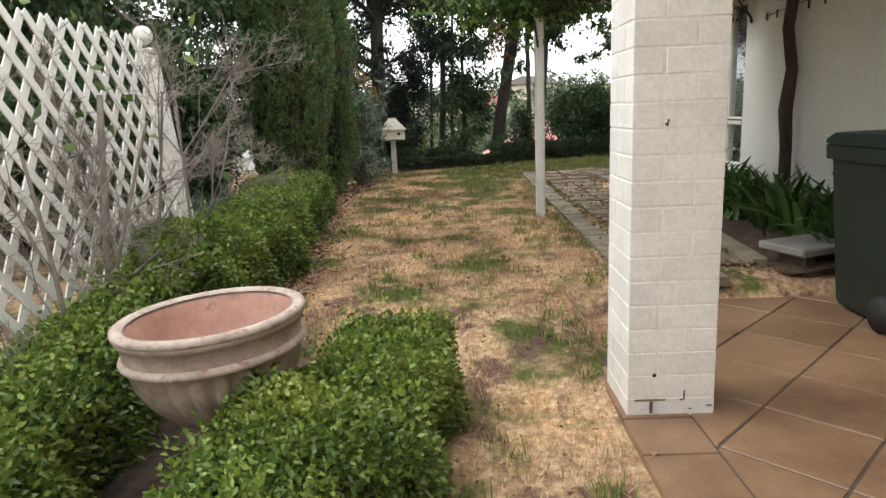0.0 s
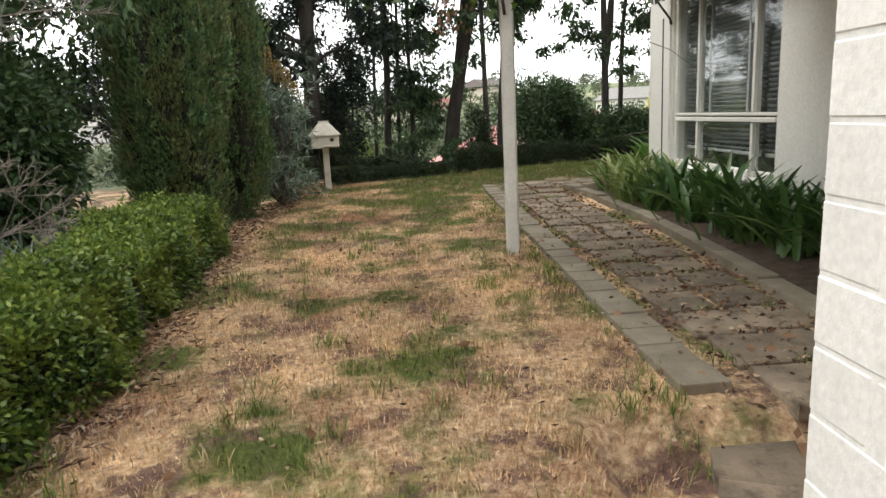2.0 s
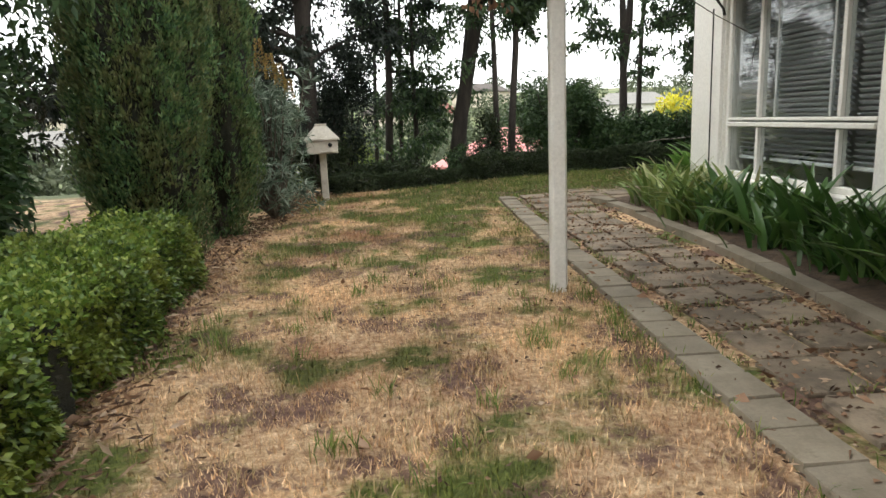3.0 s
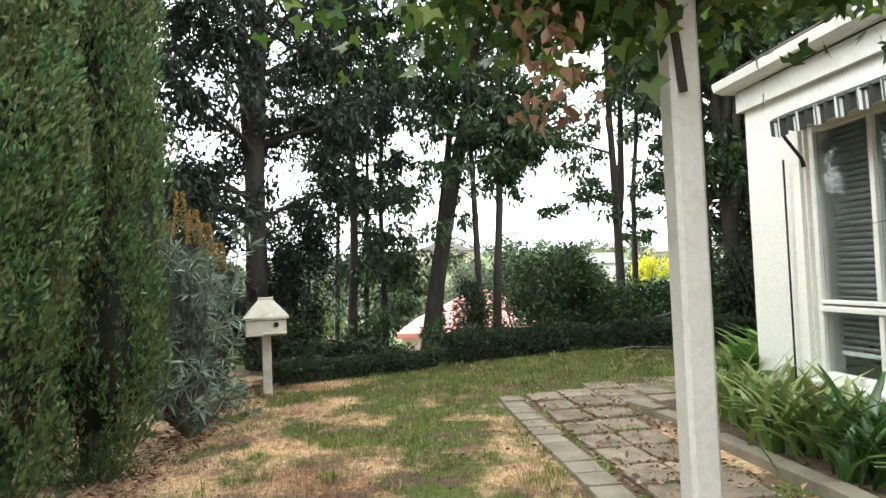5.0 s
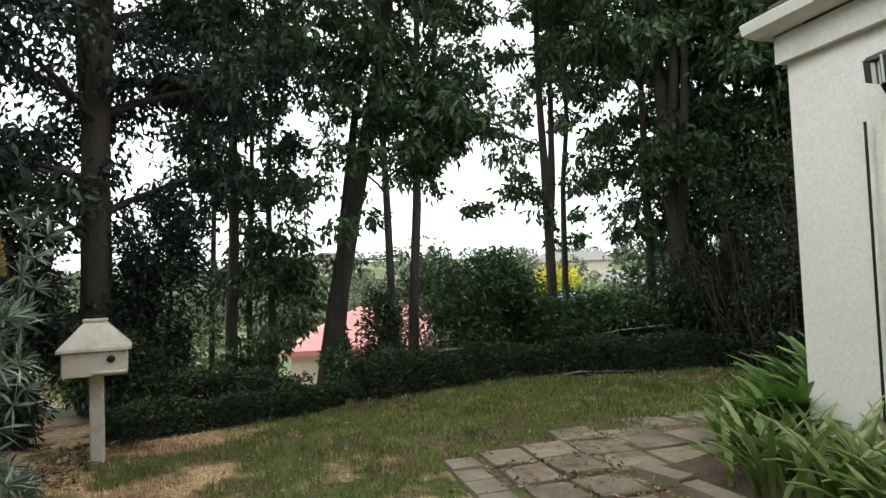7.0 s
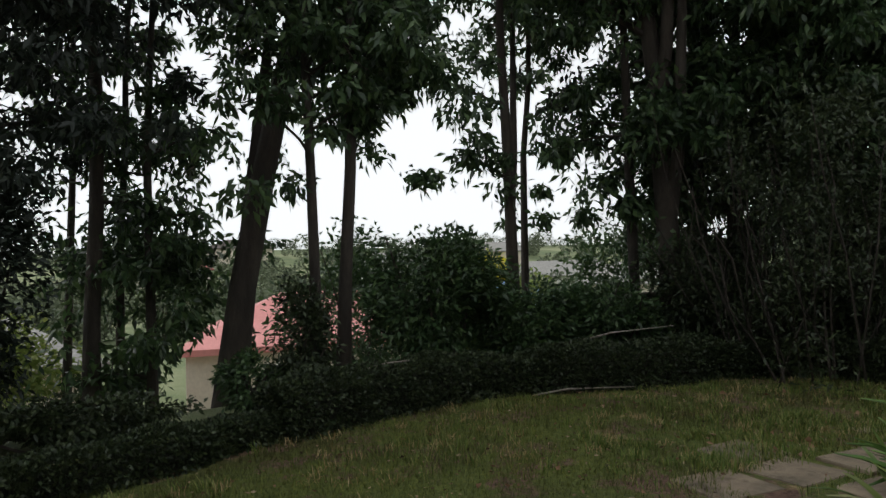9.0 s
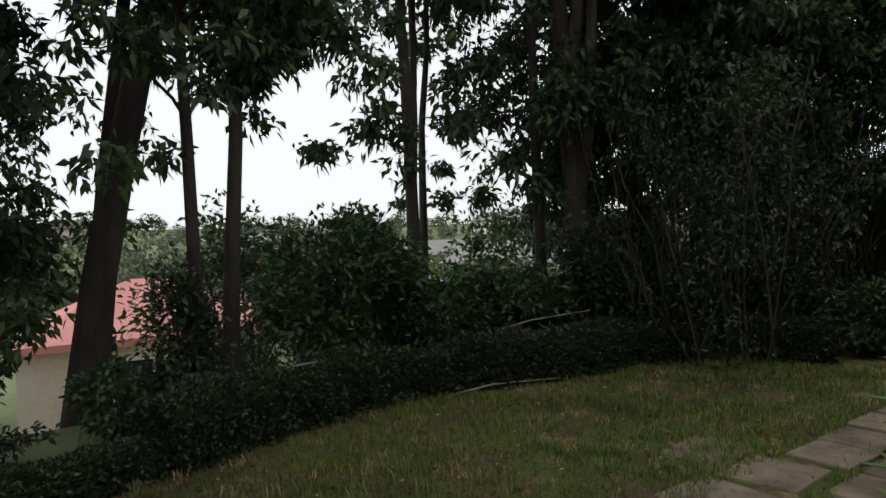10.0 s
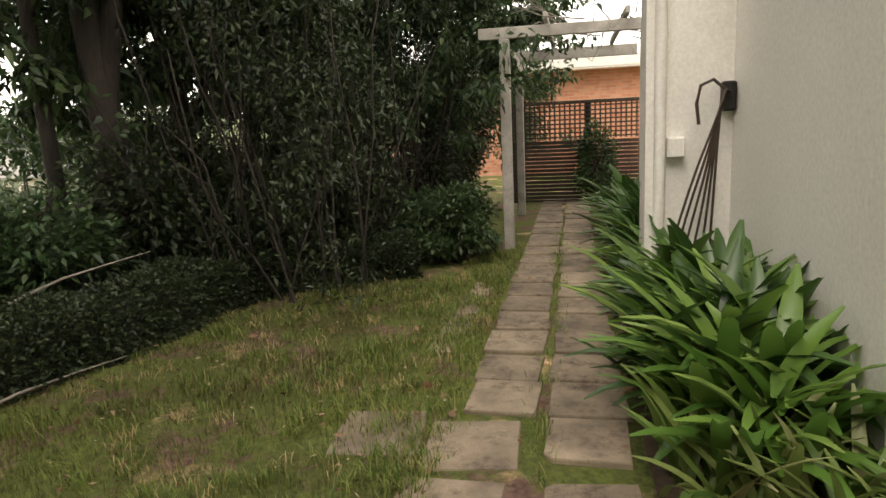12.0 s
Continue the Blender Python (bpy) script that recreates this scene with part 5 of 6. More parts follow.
def shrub(name, label, at, size, count, leaf, material, seed=0, slim=0.45, bark=None, lift=0.0):
    rr = np.random.default_rng(seed + 500)
    t = thing(name, label, "shrub", (at[0], at[1], float(ground_z(*at))))
    tb = Tubes(6)
    tips = []
    for b in range(12):
        d = rr.uniform(0, 2 * np.pi)
        e = np.array([math.cos(d) * size[0] * rr.uniform(0.2, 0.85), math.sin(d) * size[1] * rr.uniform(0.2, 0.85), size[2] * rr.uniform(0.45, 0.95)])
        g = np.linspace(0, 1, 5)[:, None]
        pts = np.array([0, 0, -0.1]) + g * e + rr.normal(0, 0.05, (5, 3)) * g
        tb.add(pts, 0.022 * (1 - 0.8 * g[:, 0]) + 0.003)
    tb.done("branchwork", bark or M_bark, t)
    lobes = rr.normal(0, 1, (26, 3))
    lobes = unit(lobes) * rr.uniform(0.45, 0.85, (26, 1))
    pick = rr.integers(0, 26, count)
    p = lobes[pick] + unit(rr.normal(0, 1, (count, 3))) * (rr.uniform(0.12, 0.38, (count, 1)))
    pos = p * np.array(size) * np.array([1, 1, 0.5]) + np.array([0, 0, size[2] * 0.5 + lift])
    pos[:, 2] = np.maximum(pos[:, 2], 0.03)
    axis = unit(p) * 0.7 + rr.normal(0, 0.6, (count, 3))
    leaves("foliage", pos, axis, rr.uniform(0.7, 1.3, count) * leaf, rr.uniform(0.7, 1.2, count) * leaf * slim, material, t)
    return t


G1 = "slender tree with a dark trunk and hanging leaves behind the hedge"
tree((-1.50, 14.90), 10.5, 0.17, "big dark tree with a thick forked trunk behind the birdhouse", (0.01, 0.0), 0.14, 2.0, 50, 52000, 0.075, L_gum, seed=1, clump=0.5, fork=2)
tree((-0.55, 17.60), 8.0, 0.05, G1, (0.03, 0), 0.3, 0.9, 9, 4000, 0.075, seed=2)
tree((-0.24, 16.70), 8.5, 0.085, G1, (0.02, 0), 0.12, 0.9, 16, 8500, 0.08, seed=3)
tree((0.02, 17.20), 8.0, 0.05, G1, (0.012, 0), 0.10, 0.85, 16, 8500, 0.08, seed=4)
tree((0.34, 16.70), 7.5, 0.055, G1, (-0.02, 0.01), 0.06, 0.9, 22, 12000, 0.08, seed=5)
tree((0.98, 16.20), 9.5, 0.15, "leaning dark-trunked tree with a forked stem behind the hedge", (0.17, 0.0), 0.30, 1.5, 22, 19000, 0.085, seed=6, fork=1)
tree((1.76, 15.50), 8.6, 0.058, G1, (0.01, 0), 0.22, 1.1, 15, 8500, 0.085, seed=7)
tree((2.00, 15.50), 8.8, 0.07, G1, (0.02, 0), 0.30, 1.2, 14, 8500, 0.085, seed=8, fork=1)
tree((4.34, 16.10), 7.8, 0.085, "twin-stemmed dark tree behind the hedge", (-0.03, 0), 0.28, 1.1, 14, 9000, 0.085, seed=9, fork=2)
tree((4.75, 16.60), 7.5, 0.06, G1, (0.03, 0), 0.3, 1.0, 12, 6000, 0.085, seed=10)
tree((5.46, 15.30), 8.0, 0.07, G1, (0.01, 0), 0.26, 1.2, 14, 9000, 0.085, seed=11)
tree((5.62, 14.85), 9.0, 0.14, "thick dark-trunked tree with low branches behind the hedge", (0.02, 0), 0.2, 1.7, 22, 16000, 0.085, seed=12, fork=2)
tree((6.61, 14.94), 7.0, 0.09, "dark leafy tree overhanging the garden corner", (0.0, -0.04), 0.16, 1.7, 24, 30000, 0.085, seed=13, fork=1)
tree((7.59, 14.72), 7.2, 0.10, "dark leafy tree overhanging the side path", (-0.02, -0.06), 0.16, 1.8, 24, 32000, 0.085, seed=14, fork=1)
tree((8.96, 12.84), 4.4, 0.05, "small leafy tree behind the side pergola", (-0.10, -0.03), 0.34, 1.0, 30, 20000, 0.07, seed=27, clump=0.36)
tree((7.87, 13.72), 5.2, 0.06, "slim dark tree arching over the side pergola", (0.02, -0.16), 0.45, 1.15, 26, 20000, 0.075, seed=26, clump=0.36)
tree((9.07, 14.02), 6.6, 0.10, "dark leafy tree beside the side pergola", (0.0, -0.05), 0.2, 1.6, 22, 28000, 0.085, seed=15)
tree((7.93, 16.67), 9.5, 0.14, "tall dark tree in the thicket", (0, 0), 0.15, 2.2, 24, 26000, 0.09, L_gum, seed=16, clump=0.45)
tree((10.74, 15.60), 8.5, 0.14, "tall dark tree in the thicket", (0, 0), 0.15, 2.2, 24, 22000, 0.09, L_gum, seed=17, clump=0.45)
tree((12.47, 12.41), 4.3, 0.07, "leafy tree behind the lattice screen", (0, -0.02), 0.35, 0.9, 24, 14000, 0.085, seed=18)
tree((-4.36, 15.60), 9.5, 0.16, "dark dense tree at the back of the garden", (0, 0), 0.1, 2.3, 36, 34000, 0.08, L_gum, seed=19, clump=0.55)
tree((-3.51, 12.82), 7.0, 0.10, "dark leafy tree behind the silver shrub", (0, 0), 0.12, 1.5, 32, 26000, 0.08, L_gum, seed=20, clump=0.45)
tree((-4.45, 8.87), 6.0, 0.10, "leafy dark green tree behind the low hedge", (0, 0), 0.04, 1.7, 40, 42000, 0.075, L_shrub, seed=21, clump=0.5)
tree((-4.05, 6.46), 5.2, 0.09, "leafy dark green tree behind the trellis", (0, 0), 0.04, 1.6, 36, 34000, 0.075, L_shrub, seed=22, clump=0.5)
tree((-6.25, 7.56), 7.5, 0.12, "tall leafy tree in the neighbouring garden", (0, 0), 0.1, 2.1, 32, 28000, 0.09, L_shrub, seed=23, clump=0.55)
tree((-4.85, 3.20), 5.0, 0.10, "leafy tree beyond the trellis", (0, 0), 0.1, 1.6, 22, 9000, 0.085, L_shrub, seed=24)
tree((-7.00, 11.39), 8.5, 0.14, "tall dark tree in the neighbouring garden", (0, 0), 0.1, 2.3, 26, 14000, 0.09, L_gum, seed=25, clump=0.45)

shrub("shrub", "rounded green shrub behind the end hedge", (2.93, 15.23), (0.75, 0.6, 1.75), 12000, 0.075, L_shrub, 1)
shrub("shrub", "glossy green shrub behind the end hedge", (4.89, 15.01), (0.7, 0.6, 1.05), 8000, 0.075, L_shrub, 2)
shrub("shrub", "leafy shrub under the slender trees", (3.81, 15.16), (0.6, 0.5, 1.0), 7000, 0.07, L_shrub, 3)
shrub("shrub", "leafy shrub between the cypress and the birdhouse", (-2.05, 12.25), (0.5, 0.5, 1.7), 9000, 0.07, L_shrub, 42)
shrub("shrub", "dark shrub beside the birdhouse post", (-1.95, 13.35), (0.55, 0.45, 1.3), 8000, 0.065, L_gum, 43)
shrub("shrub", "dark undergrowth behind the low end of the hedge", (-0.2, 14.8), (0.8, 0.4, 0.4), 5000, 0.06, L_dark, 41)
shrub("shrub", "dark shrub under the trees behind the hedge", (1.10, 15.01), (0.3, 0.3, 0.5), 2000, 0.06, L_shrub, 4)
shrub("shrub", "dark shrub under the trees behind the hedge", (1.57, 15.09), (0.35, 0.3, 1.2), 3000, 0.06, L_dark, 5)
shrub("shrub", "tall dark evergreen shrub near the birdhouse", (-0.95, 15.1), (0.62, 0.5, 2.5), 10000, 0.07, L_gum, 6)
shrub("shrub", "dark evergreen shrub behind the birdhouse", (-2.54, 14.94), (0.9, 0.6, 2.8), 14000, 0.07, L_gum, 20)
shrub("shrub", "dark low shrub behind the birdhouse", (-1.37, 14.50), (0.6, 0.4, 0.9), 6000, 0.06, L_dark, 21)
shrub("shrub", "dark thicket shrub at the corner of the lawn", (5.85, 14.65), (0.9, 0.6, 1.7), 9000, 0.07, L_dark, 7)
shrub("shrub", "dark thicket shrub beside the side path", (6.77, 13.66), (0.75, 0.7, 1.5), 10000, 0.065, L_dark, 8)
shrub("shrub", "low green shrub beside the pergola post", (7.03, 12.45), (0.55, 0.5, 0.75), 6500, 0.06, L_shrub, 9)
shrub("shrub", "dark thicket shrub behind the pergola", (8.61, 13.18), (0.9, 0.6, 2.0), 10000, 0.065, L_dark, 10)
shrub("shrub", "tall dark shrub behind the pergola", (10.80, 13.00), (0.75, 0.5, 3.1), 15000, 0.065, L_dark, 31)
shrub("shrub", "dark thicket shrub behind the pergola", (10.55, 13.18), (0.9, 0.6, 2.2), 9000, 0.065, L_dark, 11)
shrub("shrub", "green shrub in front of the lattice screen", (11.38, 10.97), (0.35, 0.35, 1.35), 3500, 0.06, L_shrub, 12)
shrub("shrub", "dark broad shrub behind the low hedge", (-3.05, 7.75), (0.8, 0.9, 2.0), 17000, 0.08, L_shrub, 13)
shrub("shrub", "dark broad shrub behind the low hedge", (-3.15, 5.91), (0.7, 0.9, 2.2), 16000, 0.075, L_shrub, 14)
shrub("shrub", "leafy bush rising behind the lattice screen", (12.47, 12.28), (0.7, 0.6, 2.7), 6000, 0.07, L_shrub, 22, lift=0.35)
shrub("shrub", "pale green bushes on the bank below", (7.08, 21.00), (2.4, 1.2, 3.4), 9000, 0.16, L_lime, 15)
shrub("shrub", "pale green bushes on the bank below", (-1.80, 18.03), (1.4, 0.9, 1.7), 6000, 0.10, L_lime, 16)
shrub("shrub", "dark green bushes on the bank below", (9.07, 19.00), (2.6, 1.4, 3.0), 9000, 0.13, L_shrub, 17)
shrub("shrub", "dark green bushes on the bank below", (3.17, 18.51), (1.6, 0.9, 2.6), 7000, 0.11, L_shrub, 18)
shrub("yellow_tree", "bright yellow flowering tree beyond the shed", (10.55, 28.50), (0.9, 0.8, 4.3), 5000, 0.2, L_yellow, 19, lift=0.8)

# thicket of bare dark stems at the garden corner
thick = thing("thicket", "tangle of dark stems and leaves at the garden corner", "thicket", (6.75, 13.45, 0.05), kind="stuff")
tb = Tubes(5)
rr = np.random.default_rng(77)
for k in range(280):
    p = np.array([rr.uniform(-1.3, 2.6), rr.uniform(-0.5, 1.0) - 0.0, 0.0])
    e = p + np.array([rr.normal(0, 0.5), rr.normal(-0.1, 0.35), rr.uniform(0.9, 2.6)])
    g = np.linspace(0, 1, 5)[:, None]
    pts = p + (e - p) * g + rr.normal(0, 0.07, (5, 3)) * g
    tb.add(pts, rr.uniform(0.004, 0.013) * (1 - 0.75 * g[:, 0]) + 0.002)
tb.done("branchwork", M_darkbark, thick)
k = 34000
heart = np.c_[rr.uniform(-1.4, 2.7, 150), rr.uniform(-0.45, 1.0, 150), rr.uniform(0.25, 2.6, 150)]
pos = heart[rr.integers(0, 150, k)] + rr.normal(0, 0.15, (k, 3))
pos[:, 2] = np.maximum(pos[:, 2], 0.05)
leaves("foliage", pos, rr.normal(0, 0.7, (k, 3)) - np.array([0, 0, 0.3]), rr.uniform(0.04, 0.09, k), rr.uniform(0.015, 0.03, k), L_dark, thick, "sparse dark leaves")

# ---- strap-leaved bedding plants ----
def strap_plant(name, label, at, seed, n, length, width, material, spread_=0.10, bend=1.5, group=""):
    rr = np.random.default_rng(seed + 900)
    t = thing(name, label, "plant", at, group)
    a = rr.uniform(0, 2 * np.pi, n)
    base = np.c_[rr.normal(0, spread_, (n, 2)), np.zeros(n)]
    v, q = strap_arrays(base, a, rr.uniform(0.6, 1.1, n) * length, rr.uniform(0.75, 1.15, n) * width, rr.uniform(0.9, 1.55, n), rr.uniform(0.45, 1.0, n) * bend)
    np_part("leaves", v, q, [], material, t, smooth=True)
    return t


protos = [
    strap_plant("strap_lily", "dark green strap-leaved lily clump against the house wall", (2.82, 5.2, 0), 1, 54, 0.60, 0.06, L_strap, 0.12, 1.25, group="lilies along the house"),
    strap_plant("strap_lily", "dark green strap-leaved lily clump against the house wall", (2.80, 5.75, 0.0), 2, 56, 0.56, 0.058, L_strap, 0.12, 1.15, group="lilies along the house"),
    strap_plant("strap_lily", "pale green strap-leaved lily clump with yellowing leaves", (2.80, 9.4, 0.0), 3, 62, 0.58, 0.05, L_straplight, 0.13, 1.35, group="lilies along the house"),
    strap_plant("strap_lily", "broad-leaved glossy green lily clump beside the side path", (3.75, 10.64, 0.0), 4, 78, 0.74, 0.088, L_strap, 0.12, 1.65, group="lilies along the side path"),
    strap_plant("strap_lily", "broad-leaved bright green lily clump beside the side path", (4.35, 10.64, 0.0), 5, 74, 0.72, 0.08, L_strapbright, 0.12, 1.7, group="lilies along the side path"),
]
for p in protos:
    p.location.z = float(ground_z(p.location.x, p.location.y)) + 0.03


def put(proto, x, y, s=1.0):
    m = Matrix.Translation((x, y, float(ground_z(x, y)) + 0.03)) @ Euler((0, 0, random.uniform(0, 6.28))).to_matrix().to_4x4()
    c = copy_thing(proto, m)
    c.scale = (s, s, s)
    return c


for y in (4.85, 6.25, 6.6, 7.0, 7.35, 7.75, 8.1, 8.5, 8.85):
    put(protos[random.randrange(2)], 2.82 + random.uniform(-0.08, 0.08), y, random.uniform(0.85, 1.1))
for y in (7.2, 7.9, 8.6):
    put(protos[random.randrange(2)], 2.62 + random.uniform(-0.04, 0.06), y, random.uniform(0.6, 0.8))
for x, y in ((2.86, 9.0), (2.72, 9.7), (2.88, 9.95), (2.68, 10.2), (2.88, 10.45), (3.05, 10.78), (2.62, 9.2)):
    put(protos[2], x, y, random.uniform(0.8, 1.05))
for k in range(16):
    x = 4.1 + k * 0.33
    put(protos[3 if k % 3 else 4], x + random.uniform(-0.06, 0.06), 10.61 + random.uniform(-0.05, 0.05), random.uniform(0.85, 1.1))
for x, y, s in ((3.30, 10.66, 0.95), (3.55, 10.60, 1.05), (3.45, 10.82, 0.6), (3.75, 10.84, 0.6), (4.02, 10.60, 1.05), (4.12, 10.82, 0.55)):
    put(protos[4 if x < 3.7 else 3], x, y, s)

# silver-leaved perennials behind the hedge
for k, (x, y) in enumerate(((-2.5, 7.0), (-2.45, 7.5), (-2.7, 7.9), (-2.8, 6.6), (-2.45, 6.3))):
    strap_plant("silver_perennial", "grey-green narrow-leaved clump behind the hedge", (x, y, float(ground_z(x, y))), 30 + k, 90, 0.55, 0.016, L_silver, 0.16, 1.0, group="grey-green clumps")

# ---- silver shrub with flower spikes ----
sil = thing("silver_shrub", "silvery narrow-leaved shrub with yellow flower spikes", "shrub", (-1.40, 10.85, 0.0))
sil.scale = (0.82, 0.82, 0.82)
rr = np.random.default_rng(41)
tb = Tubes(6)
pos, axis = [], []
for b in range(95):
    d = rr.uniform(0, 2 * np.pi)
    rad_ = rr.uniform(0.1, 0.60)
    e = np.array([math.cos(d) * rad_, math.sin(d) * rad_, rr.uniform(0.25, 1.9)])
    g = np.linspace(0, 1, 5)[:, None]
    pts = np.array([0, 0, 0.0]) + g * e + rr.normal(0, 0.03, (5, 3)) * g
    tb.add(pts, 0.014 * (1 - 0.75 * g[:, 0]) + 0.002)
    for w in range(4):
        c = e + rr.normal(0, 0.09, 3)
        k = 14
        dirs = rr.normal(0, 1, (k, 3)) + np.array([math.cos(d), math.sin(d), 0.5]) * 0.7
        pos.append(np.repeat(c[None], k, 0))
        axis.append(dirs)
tb.done("branchwork", M_bark2, sil)
pos, axis = np.concatenate(pos), np.concatenate(axis)
leaves("foliage", pos, axis, rr.uniform(0.10, 0.20, len(pos)), rr.uniform(0.014, 0.024, len(pos)), L_silver, sil, "silvery narrow leaves", 0.3, 0.1)
for x, y, z, h in ((-0.03, 0.0, 1.95, 0.42), (0.12, -0.12, 1.85, 0.32), (0.22, -0.05, 1.75, 0.3), (-0.2, 0.1, 1.8, 0.3), (0.3, 0.1, 1.6, 0.26)):
    k = 420
    f = rr.uniform(0, 1, k)
    a = rr.uniform(0, 2 * np.pi, k)
    r_ = 0.055 * np.sqrt(1 - f * 0.85)
    p = np.c_[x + r_ * np.cos(a), y + r_ * np.sin(a), z + f * h]
    leaves("flower_spike", p, np.c_[np.cos(a), np.sin(a), np.full(k, 0.6)], 0.035, 0.012, L_spike, sil, "yellow-brown flower spike", 0.2, 0.0)

# ---- bare shrub in front of the trellis ----
bare = thing("bare_shrub", "leafless twiggy grey shrub in front of the trellis", "shrub", (-1.68, 4.0, -0.08))
rr = np.random.default_rng(12)
tb = Tubes(6)


def grow(p, d, L, r, depth):
    g = np.linspace(0, 1, 5)[:, None]
    bend_ = rr.normal(0, 0.22, 3)
    pts = p + g * L * d + (g ** 2) * L * bend_ * 0.5
    tb.add(pts, r * (1 - 0.5 * g[:, 0]))
    if depth == 0:
        return
    for c in range(4):
        t = rr.uniform(0.35, 1.0)
        q0 = pts[int(t * 4)]
        nd = unit(d + rr.normal(0, 0.6, 3) + np.array([0.05, 0, 0.10]))
        grow(q0, nd, L * rr.uniform(0.42, 0.66), max(0.0012, r * 0.46), depth - 1)


for base, d, L, r, dep in (((-0.08, -0.2, 0), (0.0, 0.04, 1), 1.25, 0.030, 5), ((0.0, 0.75, 0), (0.02, -0.02, 1), 1.35, 0.014, 5), ((0.02, 0.85, 0.5), (0.5, 0.1, 0.8), 0.75, 0.010, 5), ((0.0, -0.7, 0), (0.05, -0.1, 1), 1.1, 0.014, 5), ((0.1, -1.3, 0), (0.15, 0.2, 1), 0.42, 0.008, 4), ((-0.02, 0.1, 0), (0.1, 0.2, 1), 1.2, 0.012, 5)):
    grow(np.array(base, float), unit(np.array(d, float)), L, r, dep)
tb.done("twigwork", M_twig, bare)
k = 26
leaves("last_leaves", np.c_[rr.uniform(-0.4, 0.5, k), rr.uniform(-1.2, 0.6, k), rr.uniform(0.9, 1.9, k)], rr.normal(0, 1, (k, 3)), 0.07, 0.045, L_vine, bare, "few pale green leaves")

# ---- vine over the pergola ----
canopy = thing("pergola_canopy", "vine-covered timber slats shading the path and patio edge", "pergola", (2.05, 5.45, 2.29))
slat_me = mesh_of(one_box(-1.2, 1.05, -0.02, 0.02, -0.02, 0.05, 0.004), "rafter", M_paint)
for k in range(8):
    piece("rafter", slat_me, canopy, Matrix.Translation((0, -1.9 + k * 0.55, 0.0)))
rr = np.random.default_rng(33)
k = 21000
pos = np.c_[rr.uniform(-1.05, 1.0, k), rr.uniform(-1.95, 1.8, k), 0.12 + rr.normal(0, 0.08, k)]
main = unit(rr.normal(0, 0.8, (k, 3)) + np.array([0, 0, -0.3]))
fan = lobed(pos, main, unit(np.cross(main, rr.normal(0, 1, (k, 3)))), rr.uniform(0.04, 0.07, k))
np_part("foliage", fan[0], [], fan[1], L_vine, canopy, "dense vine leaves")

vine = thing("grape_vine", "grape vine trailing over the pergola with some dead leaves", "vine", (0.935, 7.24, 2.02))
rr = np.random.default_rng(21)
tb = Tubes(6)
for b in range(46):
    p = np.array([rr.uniform(-0.7, 2.2), rr.uniform(-0.35, 0.5), rr.uniform(0.08, 0.3)])
    e = p + np.array([rr.normal(0, 0.5), rr.normal(0, 0.35), rr.uniform(-0.22, 0.2)])
    m_ = (p + e) / 2 + np.array([0, 0, 0.08])
    tb.add([p, m_, e], [0.010, 0.008, 0.004])
tb.add([(0.03, 0.03, -0.35), (0.05, 0.0, -0.05), (0.3, 0.05, 0.12), (1.2, 0.0, 0.15), (2.2, 0.05, 0.1)], [0.022, 0.022, 0.02, 0.018, 0.014])
tb.add([(-0.02, -0.06, -0.33), (-0.05, -0.07, -0.1), (-0.2, 0.0, 0.1)], [0.012, 0.012, 0.01])
tb.done("branchwork", M_vinewood, vine)
k = 4800
px = np.where(rr.uniform(0, 1, k) < 0.82, rr.normal(-0.1, 0.38, k), rr.uniform(0.3, 2.2, k))
pos = np.c_[px, rr.normal(0.05, 0.28, k), 0.22 + rr.normal(0, 0.15, k) + 0.05 * px]
main = unit(rr.normal(0, 0.8, (k, 3)) - np.array([0, 0, 0.6]))
across = unit(np.cross(main, rr.normal(0, 1, (k, 3))))
lobe = rr.uniform(0.028, 0.055, k)
np_part("foliage", lobed(pos, main, across, lobe)[0], [], lobed(pos, main, across, lobe)[1], L_vine, vine)
k = 90
pos = np.c_[rr.normal(-0.42, 0.07, k), rr.normal(-0.12, 0.06, k), rr.uniform(-0.42, 0.05, k)]
leaves("dead_leaves", pos, rr.normal(0, 0.5, (k, 3)) - np.array([0, 0, 0.8]), rr.uniform(0.03, 0.06, k), rr.uniform(0.02, 0.036, k), L_dead, vine, "hanging brown dead leaves", 0.9, 0.1)
tend = Tubes(5)
tend.add([(0.35, -0.35, -0.30), (0.75, -0.3, -0.52), (1.2, 0.1, -0.6), (2.3, 2.2, -0.62)], 0.0025)
tend.done("tendril", M_vinewood, vine)

trunk = thing("vine_trunk", "old dark vine trunk climbing the house wall", "vine", (2.99, 6.42, 0.0))
tb = Tubes(10)
tb.add([(0, 0, -0.1), (0.02, 0.02, 0.35), (-0.02, -0.05, 0.7), (-0.03, -0.02, 1.0), (0.03, 0.03, 1.35), (0.0, 0.08, 1.7), (0.05, 0.10, 2.1), (-0.1, 0.12, 2.35), (-0.5, 0.15, 2.48)], [0.06, 0.052, 0.05, 0.058, 0.05, 0.048, 0.05, 0.045, 0.035])
tb.add([(-0.02, -0.05, 0.95), (-0.07, -0.08, 1.0), (-0.09, -0.1, 1.03)], [0.012, 0.008, 0.005])
tb.done("stem", M_vinewood, trunk)
wire = thing("wall_wire", "thin wire with clips strung along the wall", "wire", (3.105, 6.7, 1.9))
tb = Tubes(5)
tb.add([(0, 0.5, -0.02), (0, 0.0, 0.0), (0, -0.7, 0.03), (0, -1.4, 0.06)], 0.004)
tb.done("strand", M_metal, wire)
